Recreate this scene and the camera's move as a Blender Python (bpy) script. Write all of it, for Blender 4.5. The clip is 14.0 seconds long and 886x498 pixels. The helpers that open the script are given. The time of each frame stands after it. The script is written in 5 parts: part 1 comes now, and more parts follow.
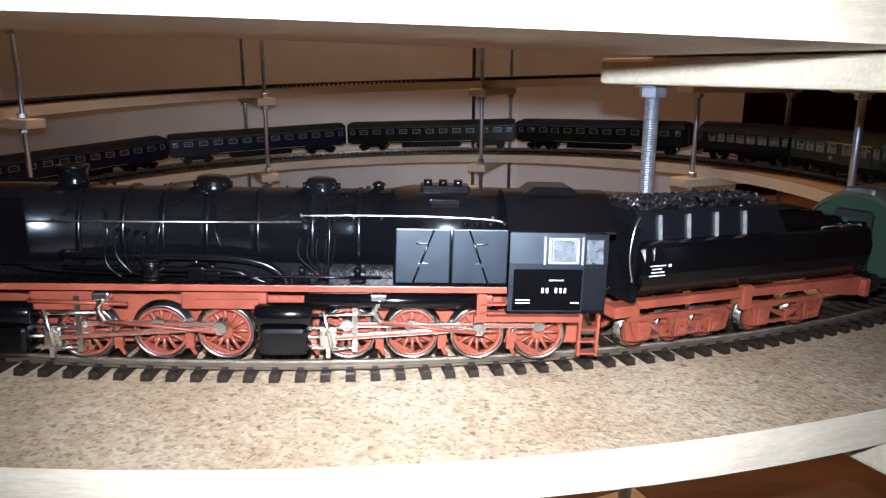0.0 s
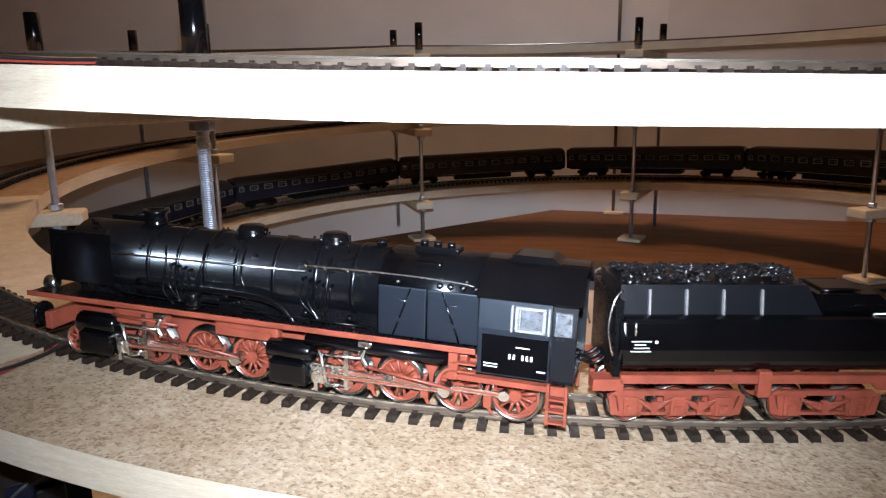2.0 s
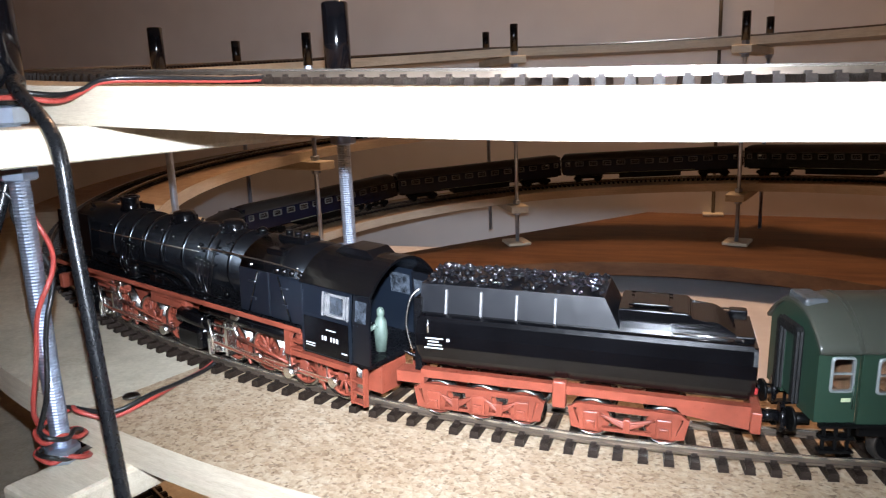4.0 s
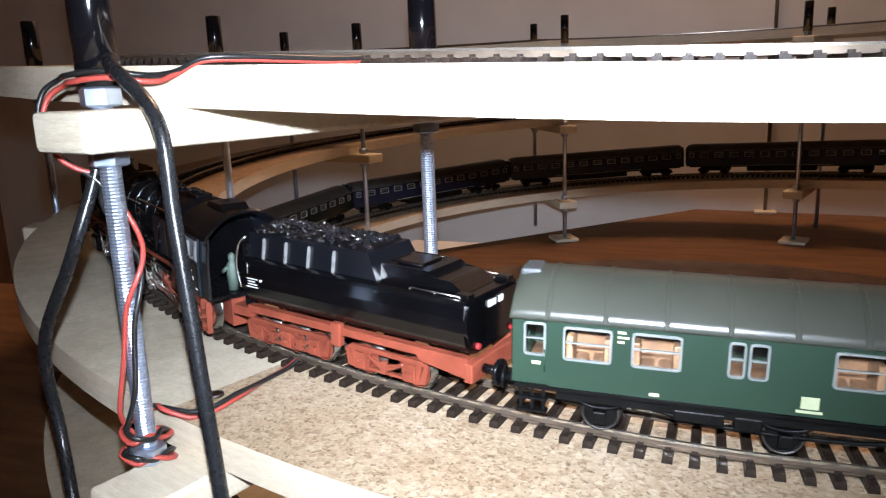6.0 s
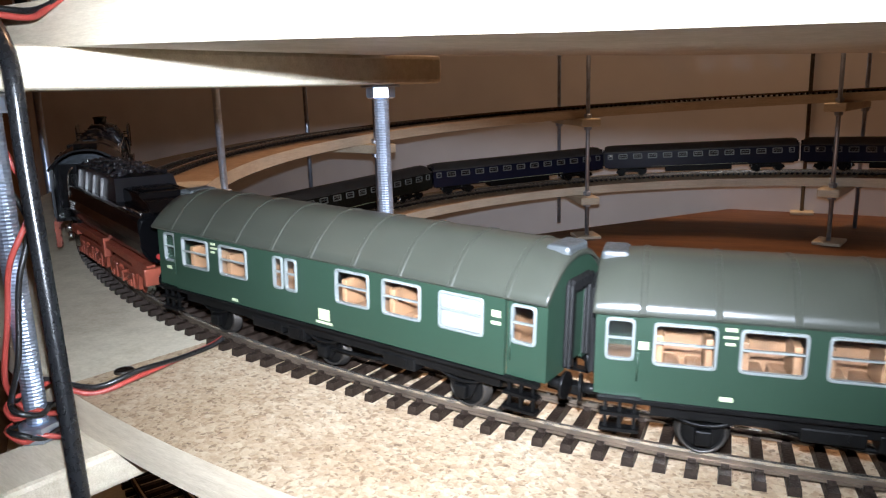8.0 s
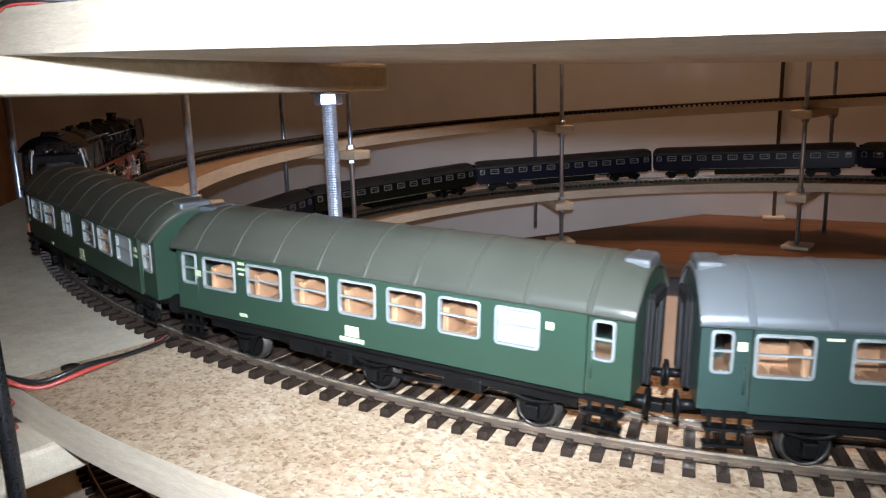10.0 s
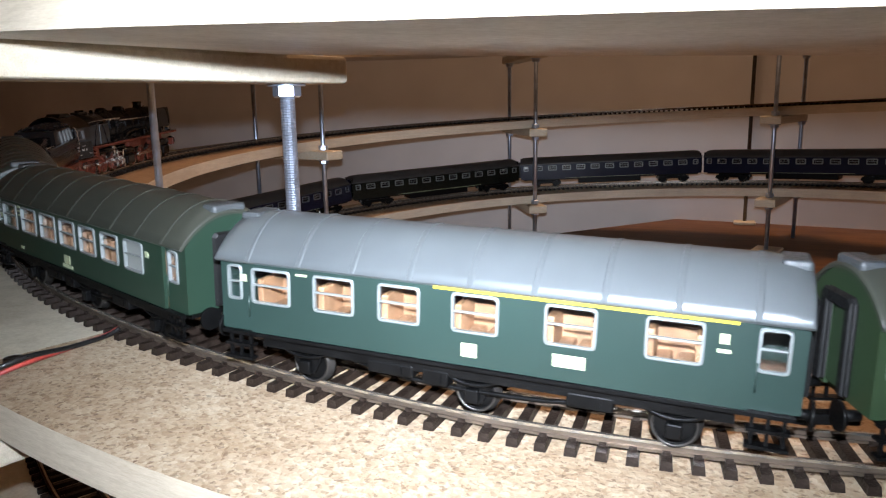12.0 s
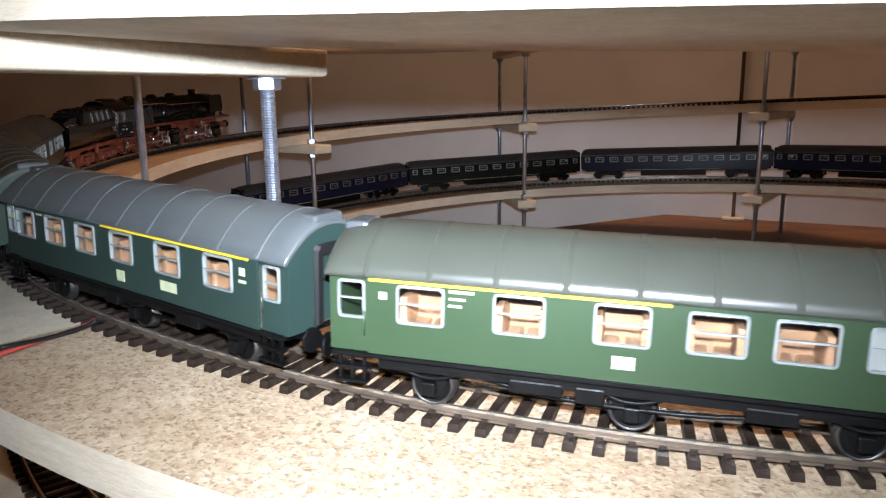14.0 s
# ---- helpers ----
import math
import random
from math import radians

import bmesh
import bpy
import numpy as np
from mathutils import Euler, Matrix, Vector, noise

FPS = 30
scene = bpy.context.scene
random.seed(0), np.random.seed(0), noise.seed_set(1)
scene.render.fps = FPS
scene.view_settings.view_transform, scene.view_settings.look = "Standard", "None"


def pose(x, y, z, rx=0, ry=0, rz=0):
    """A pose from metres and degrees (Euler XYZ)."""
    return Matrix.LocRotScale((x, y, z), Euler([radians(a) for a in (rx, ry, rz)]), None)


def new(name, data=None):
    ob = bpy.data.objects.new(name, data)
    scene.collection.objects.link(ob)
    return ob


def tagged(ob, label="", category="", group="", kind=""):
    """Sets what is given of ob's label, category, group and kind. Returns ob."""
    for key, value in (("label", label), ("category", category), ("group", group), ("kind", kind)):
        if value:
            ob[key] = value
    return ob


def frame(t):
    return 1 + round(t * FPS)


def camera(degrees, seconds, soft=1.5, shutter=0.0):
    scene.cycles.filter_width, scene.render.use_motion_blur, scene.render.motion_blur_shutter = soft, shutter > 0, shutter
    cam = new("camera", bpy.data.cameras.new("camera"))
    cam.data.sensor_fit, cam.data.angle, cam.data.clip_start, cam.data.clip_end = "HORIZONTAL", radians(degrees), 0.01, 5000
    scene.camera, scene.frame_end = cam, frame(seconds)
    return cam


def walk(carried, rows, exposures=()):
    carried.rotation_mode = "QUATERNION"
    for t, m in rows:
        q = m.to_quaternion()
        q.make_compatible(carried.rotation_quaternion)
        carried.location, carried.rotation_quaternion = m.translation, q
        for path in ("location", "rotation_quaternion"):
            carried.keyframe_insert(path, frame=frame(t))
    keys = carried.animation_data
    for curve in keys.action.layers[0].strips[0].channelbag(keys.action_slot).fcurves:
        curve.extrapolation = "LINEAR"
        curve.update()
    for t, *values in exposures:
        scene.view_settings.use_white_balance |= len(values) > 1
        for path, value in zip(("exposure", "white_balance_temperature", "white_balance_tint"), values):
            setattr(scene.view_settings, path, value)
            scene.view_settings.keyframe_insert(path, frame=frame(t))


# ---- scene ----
# A model railway spiral, lit by the lamp of the phone that films it. The spiral's axis is the world's z axis;
# angles run clockwise seen from above, from the side that faces the camera.
from math import cos, pi, sin, tau

cam = camera(62.56, 14.0, soft=1.2, shutter=0.25)
CAM_ROWS = [
    (0.0, 0.1427, -0.6695, 0.0837, 5.02, -13.72, -0.24),
    (0.5, 0.1226, -0.6760, 0.0848, 6.29, -13.69, -1.04),
    (1.0, 0.1007, -0.6812, 0.0906, 9.33, -13.08, -0.11),
    (1.5, 0.0817, -0.6872, 0.0977, 10.17, -12.33, 0.95),
    (2.0, 0.0631, -0.6931, 0.1021, 12.33, -12.37, 0.86),
    (2.5, 0.0616, -0.6930, 0.1039, 13.60, -12.73, 1.40),
    (3.0, 0.0471, -0.6871, 0.1025, 14.76, -12.52, 1.53),
    (3.5, 0.0420, -0.6884, 0.1074, 16.24, -12.17, 2.13),
    (4.0, 0.0300, -0.6884, 0.1064, 17.96, -12.19, 2.22),
    (6.5, 0.0017, -0.6751, 0.1011, 20.61, -12.47, 1.87),
    (7.0, 0.0140, -0.6618, 0.0966, 21.33, -12.50, 1.53),
    (7.5, 0.0243, -0.6541, 0.0908, 23.30, -12.32, 1.88),
    (8.0, 0.0261, -0.6494, 0.0873, 23.73, -12.15, 1.75),
    (8.5, 0.0302, -0.6480, 0.0857, 23.21, -11.89, 1.84),
    (11.0, 0.0502, -0.6545, 0.0872, 22.25, -11.52, 1.39),
    (11.5, 0.0492, -0.6507, 0.0839, 21.49, -11.39, 0.97),
    (12.0, 0.0529, -0.6485, 0.0820, 21.27, -11.27, 1.00),
    (12.5, 0.0545, -0.6481, 0.0813, 21.26, -11.49, 0.81),
    (13.0, 0.0557, -0.6476, 0.0809, 21.29, -11.65, 1.12),
    (13.5, 0.0532, -0.6466, 0.0807, 21.02, -11.95, 0.99),
    (14.0, 0.0587, -0.6481, 0.0817, 20.79, -11.69, 0.66),
]
CAM_POSES = [(t, pose(x, y, z, 90 + pitch, roll, yaw)) for t, x, y, z, yaw, pitch, roll in CAM_ROWS]
walk(cam, CAM_POSES, ((0.0, 0.0), (1.2, 0.0), (2.0, 0.12), (3.2, 0.22), (4.2, 0.25), (6.4, 0.12), (7.0, 0.0), (11.0, 0.0), (12.0, 0.06), (13.0, 0.18), (14.0, 0.22)))

# ---- the spiral's measures ----
RISE = 0.1066            # climb of one turn
R_TRACK = 0.476          # centre of the track
R_IN, R_OUT = 0.423, 0.536   # edges of the deck
R_ROD_IN, R_ROD_OUT = 0.4116, 0.5455
POST, POST_OUT = 15.7, 16.7  # angle of the first post's inner and outer rod; the next ones every 45 degrees
DECK = 0.0110            # thickness of the deck
PLATE = 0.0105           # thickness of the cross plates
RAIL_TOP = 0.0048
SPEED = 0.0550           # the train's speed along the track
FIRST, LAST = radians(-372), radians(600)
BASE_Z = -0.121
SLOPE = RISE / (tau * R_TRACK)


def rise(a):
    # the far side is packed up a little higher than an even climb, and the last piece runs level
    a = min(a, radians(508))
    return RISE * a / tau + 0.0130 * ((1 - cos(a)) / 2) ** 0.6


def at(r, a, z=0.0):
    return Vector((-r * sin(a), -r * cos(a), z))


# ---- world and light ----
world = bpy.data.worlds.new("room_night")
scene.world = world
world.use_nodes = True
world.node_tree.nodes["Background"].inputs[0].default_value = (0.55, 0.36, 0.22, 1)
world.node_tree.nodes["Background"].inputs[1].default_value = 0.02
scene.view_settings.exposure = 0.0
TORCH = 40500.0
ROOM_LAMP = 13.0


# ---- materials ----
def material(name, rough=0.5, metal=0.0, spec=0.5):
    m = bpy.data.materials.new(name)
    m.use_nodes = True
    b = m.node_tree.nodes["Principled BSDF"]
    b.inputs["Roughness"].default_value, b.inputs["Metallic"].default_value = rough, metal
    b.inputs["Specular IOR Level"].default_value = spec
    return m, m.node_tree, b


def ramp(nt, src, stops):
    r = nt.nodes.new("ShaderNodeValToRGB")
    while len(r.color_ramp.elements) < len(stops):
        r.color_ramp.elements.new(0.5)
    for e, (p, c) in zip(r.color_ramp.elements, stops):
        e.position, e.color = p, (*c, 1)
    nt.links.new(src, r.inputs[0])
    return r.outputs[0]


def coords(nt, scale=(1, 1, 1)):
    t = nt.nodes.new("ShaderNodeTexCoord")
    mp = nt.nodes.new("ShaderNodeMapping")
    mp.inputs["Scale"].default_value = scale
    nt.links.new(t.outputs["Object"], mp.inputs[0])
    return mp.outputs[0]


def tex_noise(nt, vec, scale, detail=4.0, rough=0.55):
    n = nt.nodes.new("ShaderNodeTexNoise")
    n.inputs["Scale"].default_value, n.inputs["Detail"].default_value, n.inputs["Roughness"].default_value = scale, detail, rough
    nt.links.new(vec, n.inputs["Vector"])
    return n.outputs["Fac"]


def blend(nt, fac, a, b, mode="MIX"):
    m = nt.nodes.new("ShaderNodeMix")
    m.data_type, m.blend_type = "RGBA", mode
    for sock, val in ((m.inputs[0], fac), (m.inputs[6], a), (m.inputs[7], b)):
        if isinstance(val, bpy.types.NodeSocket):
            nt.links.new(val, sock)
        elif isinstance(val, (int, float)):
            sock.default_value = val
        else:
            sock.default_value = (*val, 1)
    return m.outputs[2]


def bump(nt, b, height, dist=0.0005, strength=0.6):
    n = nt.nodes.new("ShaderNodeBump")
    n.inputs["Distance"].default_value, n.inputs["Strength"].default_value = dist, strength
    nt.links.new(height, n.inputs["Height"])
    nt.links.new(n.outputs[0], b.inputs["Normal"])


def painted(name, col, rough=0.35, metal=0.0, vary=0.25, scale=90.0, relief=0.00015, spec=0.5, dust=0.0, uneven=0.3):
    """Paint, plastic or metal with faint blotches, fine grain and uneven gloss."""
    m, nt, b = material(name, rough, metal, spec)
    vec = coords(nt)
    big, fine = tex_noise(nt, vec, scale, 3), tex_noise(nt, vec, scale * 9, 3)
    dark = tuple(c * (1 - vary) for c in col)
    light = tuple(min(1, c * (1 + vary)) for c in col)
    c = ramp(nt, big, [(0.3, dark), (0.7, light)])
    if dust:
        c = blend(nt, ramp(nt, tex_noise(nt, vec, scale * 3, 5), [(0.5, (0, 0, 0)), (0.8, (dust,) * 3)]), c, (0.3, 0.25, 0.2))
    nt.links.new(c, b.inputs["Base Color"])
    nt.links.new(ramp(nt, fine, [(0.3, (max(0.02, rough * (1 - uneven)),) * 3), (0.75, (min(1, rough * (1 + uneven)),) * 3)]), b.inputs["Roughness"])
    bump(nt, b, fine, relief, 0.4)
    return m


def chipboard(name):
    """Pressed wood chips: pale flakes, tan binder and scattered dark bits."""
    m, nt, b = material(name, 0.7, 0, 0.25)
    vec = coords(nt, (1, 1, 0.4))
    warp = nt.nodes.new("ShaderNodeVectorMath")
    warp.operation = "MULTIPLY_ADD"
    nz = nt.nodes.new("ShaderNodeTexNoise")
    nz.inputs["Scale"].default_value = 420
    nt.links.new(vec, nz.inputs["Vector"])
    nt.links.new(nz.outputs["Color"], warp.inputs[0])
    warp.inputs[1].default_value = (0.0022, 0.0022, 0.0022)
    nt.links.new(vec, warp.inputs[2])
    cells = []
    for sc in (520, 980, 1250):
        v = nt.nodes.new("ShaderNodeTexVoronoi")
        v.inputs["Scale"].default_value = sc
        nt.links.new(warp.outputs[0], v.inputs["Vector"])
        sep = nt.nodes.new("ShaderNodeSeparateColor")
        nt.links.new(v.outputs["Color"], sep.inputs[0])
        cells.append((v, sep.outputs[0]))
    a = ramp(nt, cells[0][1], [(0.0, (0.21, 0.136, 0.0783)), (0.16, (0.378, 0.278, 0.181)), (0.6, (0.462, 0.36, 0.247)), (1.0, (0.539, 0.448, 0.325))])
    c = ramp(nt, cells[1][1], [(0.0, (0.07, 0.0407, 0.0241)), (0.11, (0.336, 0.244, 0.157)), (0.55, (0.455, 0.353, 0.241)), (1.0, (0.546, 0.455, 0.331))])
    col = blend(nt, 0.5, a, c)
    specks = ramp(nt, cells[2][1], [(0.0, (0.55, 0.55, 0.55)), (0.05, (0.45, 0.45, 0.45)), (0.065, (0, 0, 0))])
    col = blend(nt, specks, col, (0.14, 0.08, 0.045))
    stain = ramp(nt, tex_noise(nt, vec, 22, 4), [(0.35, (0.74, 0.66, 0.58)), (0.65, (1, 1, 1))])
    col = blend(nt, 0.8, col, stain, "MULTIPLY")
    nt.links.new(col, b.inputs["Base Color"])
    bump(nt, b, cells[0][0].outputs["Distance"], 0.0006, 0.5)
    return m


def wood(name, dark, light, scale=1.0, along=(6, 60, 60), rough=0.55, spec=0.3):
    """Sawn or planed wood with long grain."""
    m, nt, b = material(name, rough, 0, spec)
    vec = coords(nt, along)
    g = tex_noise(nt, vec, 6 * scale, 6, 0.6)
    fine = tex_noise(nt, vec, 34 * scale, 4, 0.6)
    col = ramp(nt, g, [(0.3, dark), (0.5, tuple((x + y) / 2 for x, y in zip(dark, light))), (0.72, light)])
    col = blend(nt, 0.55, col, ramp(nt, fine, [(0.3, (0.72, 0.68, 0.62)), (0.65, (1, 1, 1))]), "MULTIPLY")
    blot = ramp(nt, tex_noise(nt, coords(nt), 14 * scale, 4), [(0.35, (0.78, 0.76, 0.74)), (0.65, (1, 1, 1))])
    col = blend(nt, 0.7, col, blot, "MULTIPLY")
    nt.links.new(col, b.inputs["Base Color"])
    bump(nt, b, fine, 0.0003, 0.5)
    return m


CHIP = chipboard("chipboard")
PLY_TOP = wood("grey_birch_plywood", (0.53, 0.475, 0.36), (0.69, 0.63, 0.495), 1.0, (18, 18, 18))
PLY_BROWN = wood("brown_plywood", (0.30, 0.20, 0.12), (0.46, 0.33, 0.21), 1.0, (16, 16, 16))
# Underside toned paler than the tops, standing in for light from below.
UNDERSIDE = wood("brightened_underside", (0.64, 0.58, 0.50), (0.78, 0.72, 0.64), 1.0, (14, 14, 14))
EDGE = wood("sawn_board_edge", (0.66, 0.56, 0.42), (0.80, 0.71, 0.56), 1.0, (10, 10, 90))
PINE = wood("pale_pine", (0.68, 0.60, 0.45), (0.83, 0.76, 0.61), 1.0, (8, 60, 60))
BASEWOOD = wood("varnished_brown_wood", (0.10, 0.044, 0.020), (0.23, 0.115, 0.052), 0.35, (5, 30, 30), 0.5, 0.3)
WALL = painted("off_white_wall_paint", (0.86, 0.85, 0.84), 0.75, 0, 0.06, 6, 0.0008, 0.2)
# Wall end toned slightly darker and warmer than the rest of the wall.
WALL_END = painted("darker_wall_end", (0.80, 0.77, 0.74), 0.75, 0, 0.10, 6, 0.0008, 0.2)
FLOORGREY = painted("grey_floor", (0.26, 0.25, 0.25), 0.6, 0, 0.25, 14, 0.0005, 0.3)
PALEGREY = painted("pale_grey_laminate", (0.68, 0.69, 0.72), 0.6, 0, 0.1, 14, 0.0002, 0.3)
ROOMWOOD = wood("dark_furniture_wood", (0.10, 0.05, 0.03), (0.20, 0.11, 0.06), 0.3, (3, 20, 3), 0.6, 0.3)
ZINC = painted("zinc_plated_steel", (0.52, 0.60, 0.73), 0.34, 0.9, 0.15, 160, 0.00003, uneven=0.10)
SLEEVE = painted("black_glossy_tube", (0.004, 0.004, 0.005), 0.12, 0, 0.2, 120, 0.00001, 0.8, uneven=0.10)
SLEEPER = painted("dark_brown_sleeper_plastic", (0.0154, 0.0098, 0.007), 0.5, 0, 0.4, 220, 0.0002, 0.2, 0.08)
RAIL_SIDE = painted("nickel_rail", (0.58, 0.53, 0.46), 0.24, 0.9, 0.15, 60, 0.00002, uneven=0.10)
WHEEL_RIM = painted("blackened_wheel_rim", (0.07, 0.065, 0.06), 0.4, 0.8, 0.3, 300)
RAIL_WEB = painted("dull_brown_rail_web", (0.16, 0.125, 0.095), 0.42, 0.7, 0.25, 90, 0.00003)
SCREW = painted("dark_screw", (0.14, 0.13, 0.12), 0.35, 1.0, 0.3, 300)
BLACK = painted("black_loco_enamel", (0.0018, 0.0018, 0.0022), 0.17, 0, 0.35, 60, 0.00002, 0.42, uneven=0.12)
BOILER = painted("black_boiler_enamel", (0.0018, 0.0019, 0.0025), 0.24, 0, 0.2, 60, 0.00002, 0.60, uneven=0.10)
BOILER.node_tree.nodes["Principled BSDF"].inputs["Specular Tint"].default_value = (0.80, 0.91, 1.0, 1)
BLACK_SATIN = painted("black_satin_sheet", (0.003, 0.005, 0.009), 0.29, 0, 0.1, 30, 0.00001, 1.0, uneven=0.05)
BLACK_SATIN.node_tree.nodes["Principled BSDF"].inputs["IOR"].default_value = 1.75
BLACK_SATIN.node_tree.nodes["Principled BSDF"].inputs["Specular Tint"].default_value = (0.78, 0.90, 1.0, 1)
# Opaque blotchy grey-blue imitates reflections in the cab's glass.
CAB_PANE = painted("cab_pane_reflections", (0.0315, 0.03825, 0.04725), 0.3, 0, 0.8, 500, 0.0003, 0.8)
BUNKER = painted("black_bunker_paint", (0.003, 0.0035, 0.005), 0.30, 0, 0.2, 40, 0.00001, 0.7, uneven=0.08)
BLACK_MATT = painted("black_matt_plastic", (0.003, 0.003, 0.0035), 0.28, 0, 0.35, 90, 0.00005, 0.2, uneven=0.10)
RED = painted("signal_red_frame_plastic", (0.200, 0.046, 0.026), 0.38, 0, 0.25, 120, 0.0002, 0.4)
STEEL = painted("bright_rod_steel", (0.80, 0.78, 0.74), 0.26, 1.0, 0.1, 100, 0.00002, uneven=0.10)
TYRE = painted("wheel_tyre_steel", (0.33, 0.318, 0.3), 0.25, 1.0, 0.2, 250, 0.0001, uneven=0.10)
# Grey puts highlights into the black bunker ribs; cab window frames share it.
RIBMAT = painted("grey_glint_and_frame", (0.20, 0.20, 0.20), 0.35, 0.2, 0.3, 300)
COAL = painted("glossy_coal", (0.005, 0.005, 0.006), 0.16, 0, 0.5, 400, 0.0003, 0.6)
WHITE = painted("white_print", (0.6, 0.6, 0.576), 0.5, 0, 0.1, 500)
CREAM = painted("cream_print", (0.36, 0.40, 0.25), 0.5, 0, 0.1, 500)
YELLOW = painted("yellow_stripe", (0.56, 0.416, 0.024), 0.45, 0, 0.1, 200)
GREEN = painted("bottle_green_coach_paint", (0.0160, 0.0345, 0.0222), 0.32, 0, 0.10, 25, 0.00001, 0.45, uneven=0.06)
GREEN2 = painted("leaf_green_coach_paint", (0.0215, 0.0385, 0.0185), 0.32, 0, 0.10, 25, 0.00001, 0.45, uneven=0.06)
GREEN3 = painted("bluish_green_coach_paint", (0.0165, 0.0318, 0.0268), 0.32, 0, 0.10, 25, 0.00001, 0.45, uneven=0.06)
ROOF_OLIVE = painted("olive_grey_roof", (0.037, 0.040, 0.031), 0.33, 0, 0.15, 30, 0.00002, 0.7, uneven=0.06)
ROOF_SILVER = painted("silver_grey_roof", (0.1295, 0.1443, 0.148), 0.35, 0.5, 0.1, 30, 0.00002, 0.9, uneven=0.06)
FRAME_AL = painted("aluminium_window_frame", (0.2097, 0.2296, 0.2246), 0.42, 0.3, 0.08, 300)
VENT = painted("pale_roof_fairing", (0.05724, 0.06385, 0.06604), 0.4, 0.1, 0.1, 100)
FRAME_DARK = painted("dull_grey_window_frame", (0.16, 0.17, 0.18), 0.4, 0.4, 0.1, 300)
SEAT = painted("tan_interior_plastic", (0.224, 0.12, 0.0624), 0.5, 0, 0.3, 150, 0.0002, 0.4)
RUBBER = painted("black_bellows_rubber", (0.005, 0.005, 0.005), 0.6, 0, 0.3, 120, 0.0003, 0.35)
UNDER = painted("black_underframe_plastic", (0.00315, 0.00315, 0.00315), 0.45, 0, 0.4, 150, 0.0001, 0.12)
BLUE = painted("steel_blue_coach_paint", (0.00595, 0.00952, 0.02618), 0.20, 0, 0.15, 40, 0.00001, 0.4, uneven=0.06)
DARKGREEN = painted("blackish_green_coach_paint", (0.005, 0.008, 0.0065), 0.20, 0, 0.15, 40, 0.00001, 0.4, uneven=0.06)
DARKROOF = painted("dark_grey_roof", (0.044, 0.0418, 0.0396), 0.4, 0, 0.15, 50, 0.00002, 0.4, uneven=0.06)
REDWIRE = painted("red_wire_insulation", (0.36, 0.055, 0.042), 0.36, 0, 0.15, 200)
BLACKWIRE = painted("black_wire_insulation", (0.012, 0.012, 0.012), 0.35, 0, 0.3, 200, 0.0001, 0.6)
CABLE = painted("black_cable_sheath", (0.009, 0.0095, 0.0105), 0.28, 0, 0.25, 60, 0.00002, 0.5, uneven=0.12)
FIGURE = painted("painted_figure", (0.07, 0.10, 0.08), 0.6, 0, 0.3, 250)
FROST, _nt, _b = material("frosted_pane", 0.5)
_b.inputs["Base Color"].default_value = (0.20, 0.21, 0.195, 1)
GLASS, _nt, _b = material("window_glass", 0.12)
_b.inputs["Base Color"].default_value = (0.92, 0.95, 0.95, 1)
_b.inputs["Transmission Weight"].default_value = 1.0
_b.inputs["IOR"].default_value = 1.35
LAMP_RED = painted("red_lamp_glass", (0.16, 0.015, 0.015), 0.15)
LAMP_RED.node_tree.nodes["Principled BSDF"].inputs["Emission Color"].default_value = (1.0, 0.10, 0.10, 1)
LAMP_RED.node_tree.nodes["Principled BSDF"].inputs["Emission Strength"].default_value = 0.18
GLOW, _nt, _b = material("torch_light")
_b.inputs["Base Color"].default_value = (1, 1, 1, 1)
_b.inputs["Emission Color"].default_value = (0.79, 0.88, 1.045, 1)
_b.inputs["Emission Strength"].default_value = TORCH


# ---- mesh helpers ----
def box(bm, x0, x1, y0, y1, z0, z1, m=None, bevel=0.0, mat=0):
    vs = [bm.verts.new((x, y, z)) for z in (z0, z1) for y in (y0, y1) for x in (x0, x1)]
    fs = [bm.faces.new([vs[i] for i in q]) for q in ((0, 2, 3, 1), (4, 5, 7, 6), (0, 1, 5, 4), (2, 6, 7, 3), (0, 4, 6, 2), (1, 3, 7, 5))]
    for f in fs:
        f.material_index = mat
    if bevel:
        es = list({e for f in fs for e in f.edges})
        got = bmesh.ops.bevel(bm, geom=es, offset=bevel, segments=2, affect="EDGES", profile=0.5)
        vs = list({v for f in got["faces"] for v in f.verts} | {v for v in vs if v.is_valid})
        for f in got["faces"]:
            f.material_index = mat
    if m is not None:
        for v in vs:
            v.co = m @ v.co
    return vs


def turned(bm, profile, m=None, seg=20, mat=0, start=0.0, sweep=tau, caps=True):
    """A body turned round its local x axis: profile of (x, radius)."""
    full = abs(sweep - tau) < 1e-6
    n = seg if full else seg + 1
    m = m or Matrix.Identity(4)
    rings = []
    for x, r in profile:
        rings.append([bm.verts.new(m @ Vector((x, r * cos(start + sweep * i / seg), r * sin(start + sweep * i / seg)))) for i in range(n)])
    for a, b in zip(rings, rings[1:]):
        for i in range(seg):
            j = (i + 1) % n
            f = bm.faces.new((a[i], a[j], b[j], b[i]))
            f.smooth, f.material_index = True, mat
    if caps and full:
        for ring in (rings[0][::-1], rings[-1]):
            bm.faces.new(ring).material_index = mat
    return rings


def rod(bm, p, q, r, seg=10, mat=0, r2=None):
    p, q = Vector(p), Vector(q)
    m = Matrix.Translation(p) @ (q - p).to_track_quat("X", "Z").to_matrix().to_4x4()
    turned(bm, [(0, r), ((q - p).length, r if r2 is None else r2)], m, seg, mat)


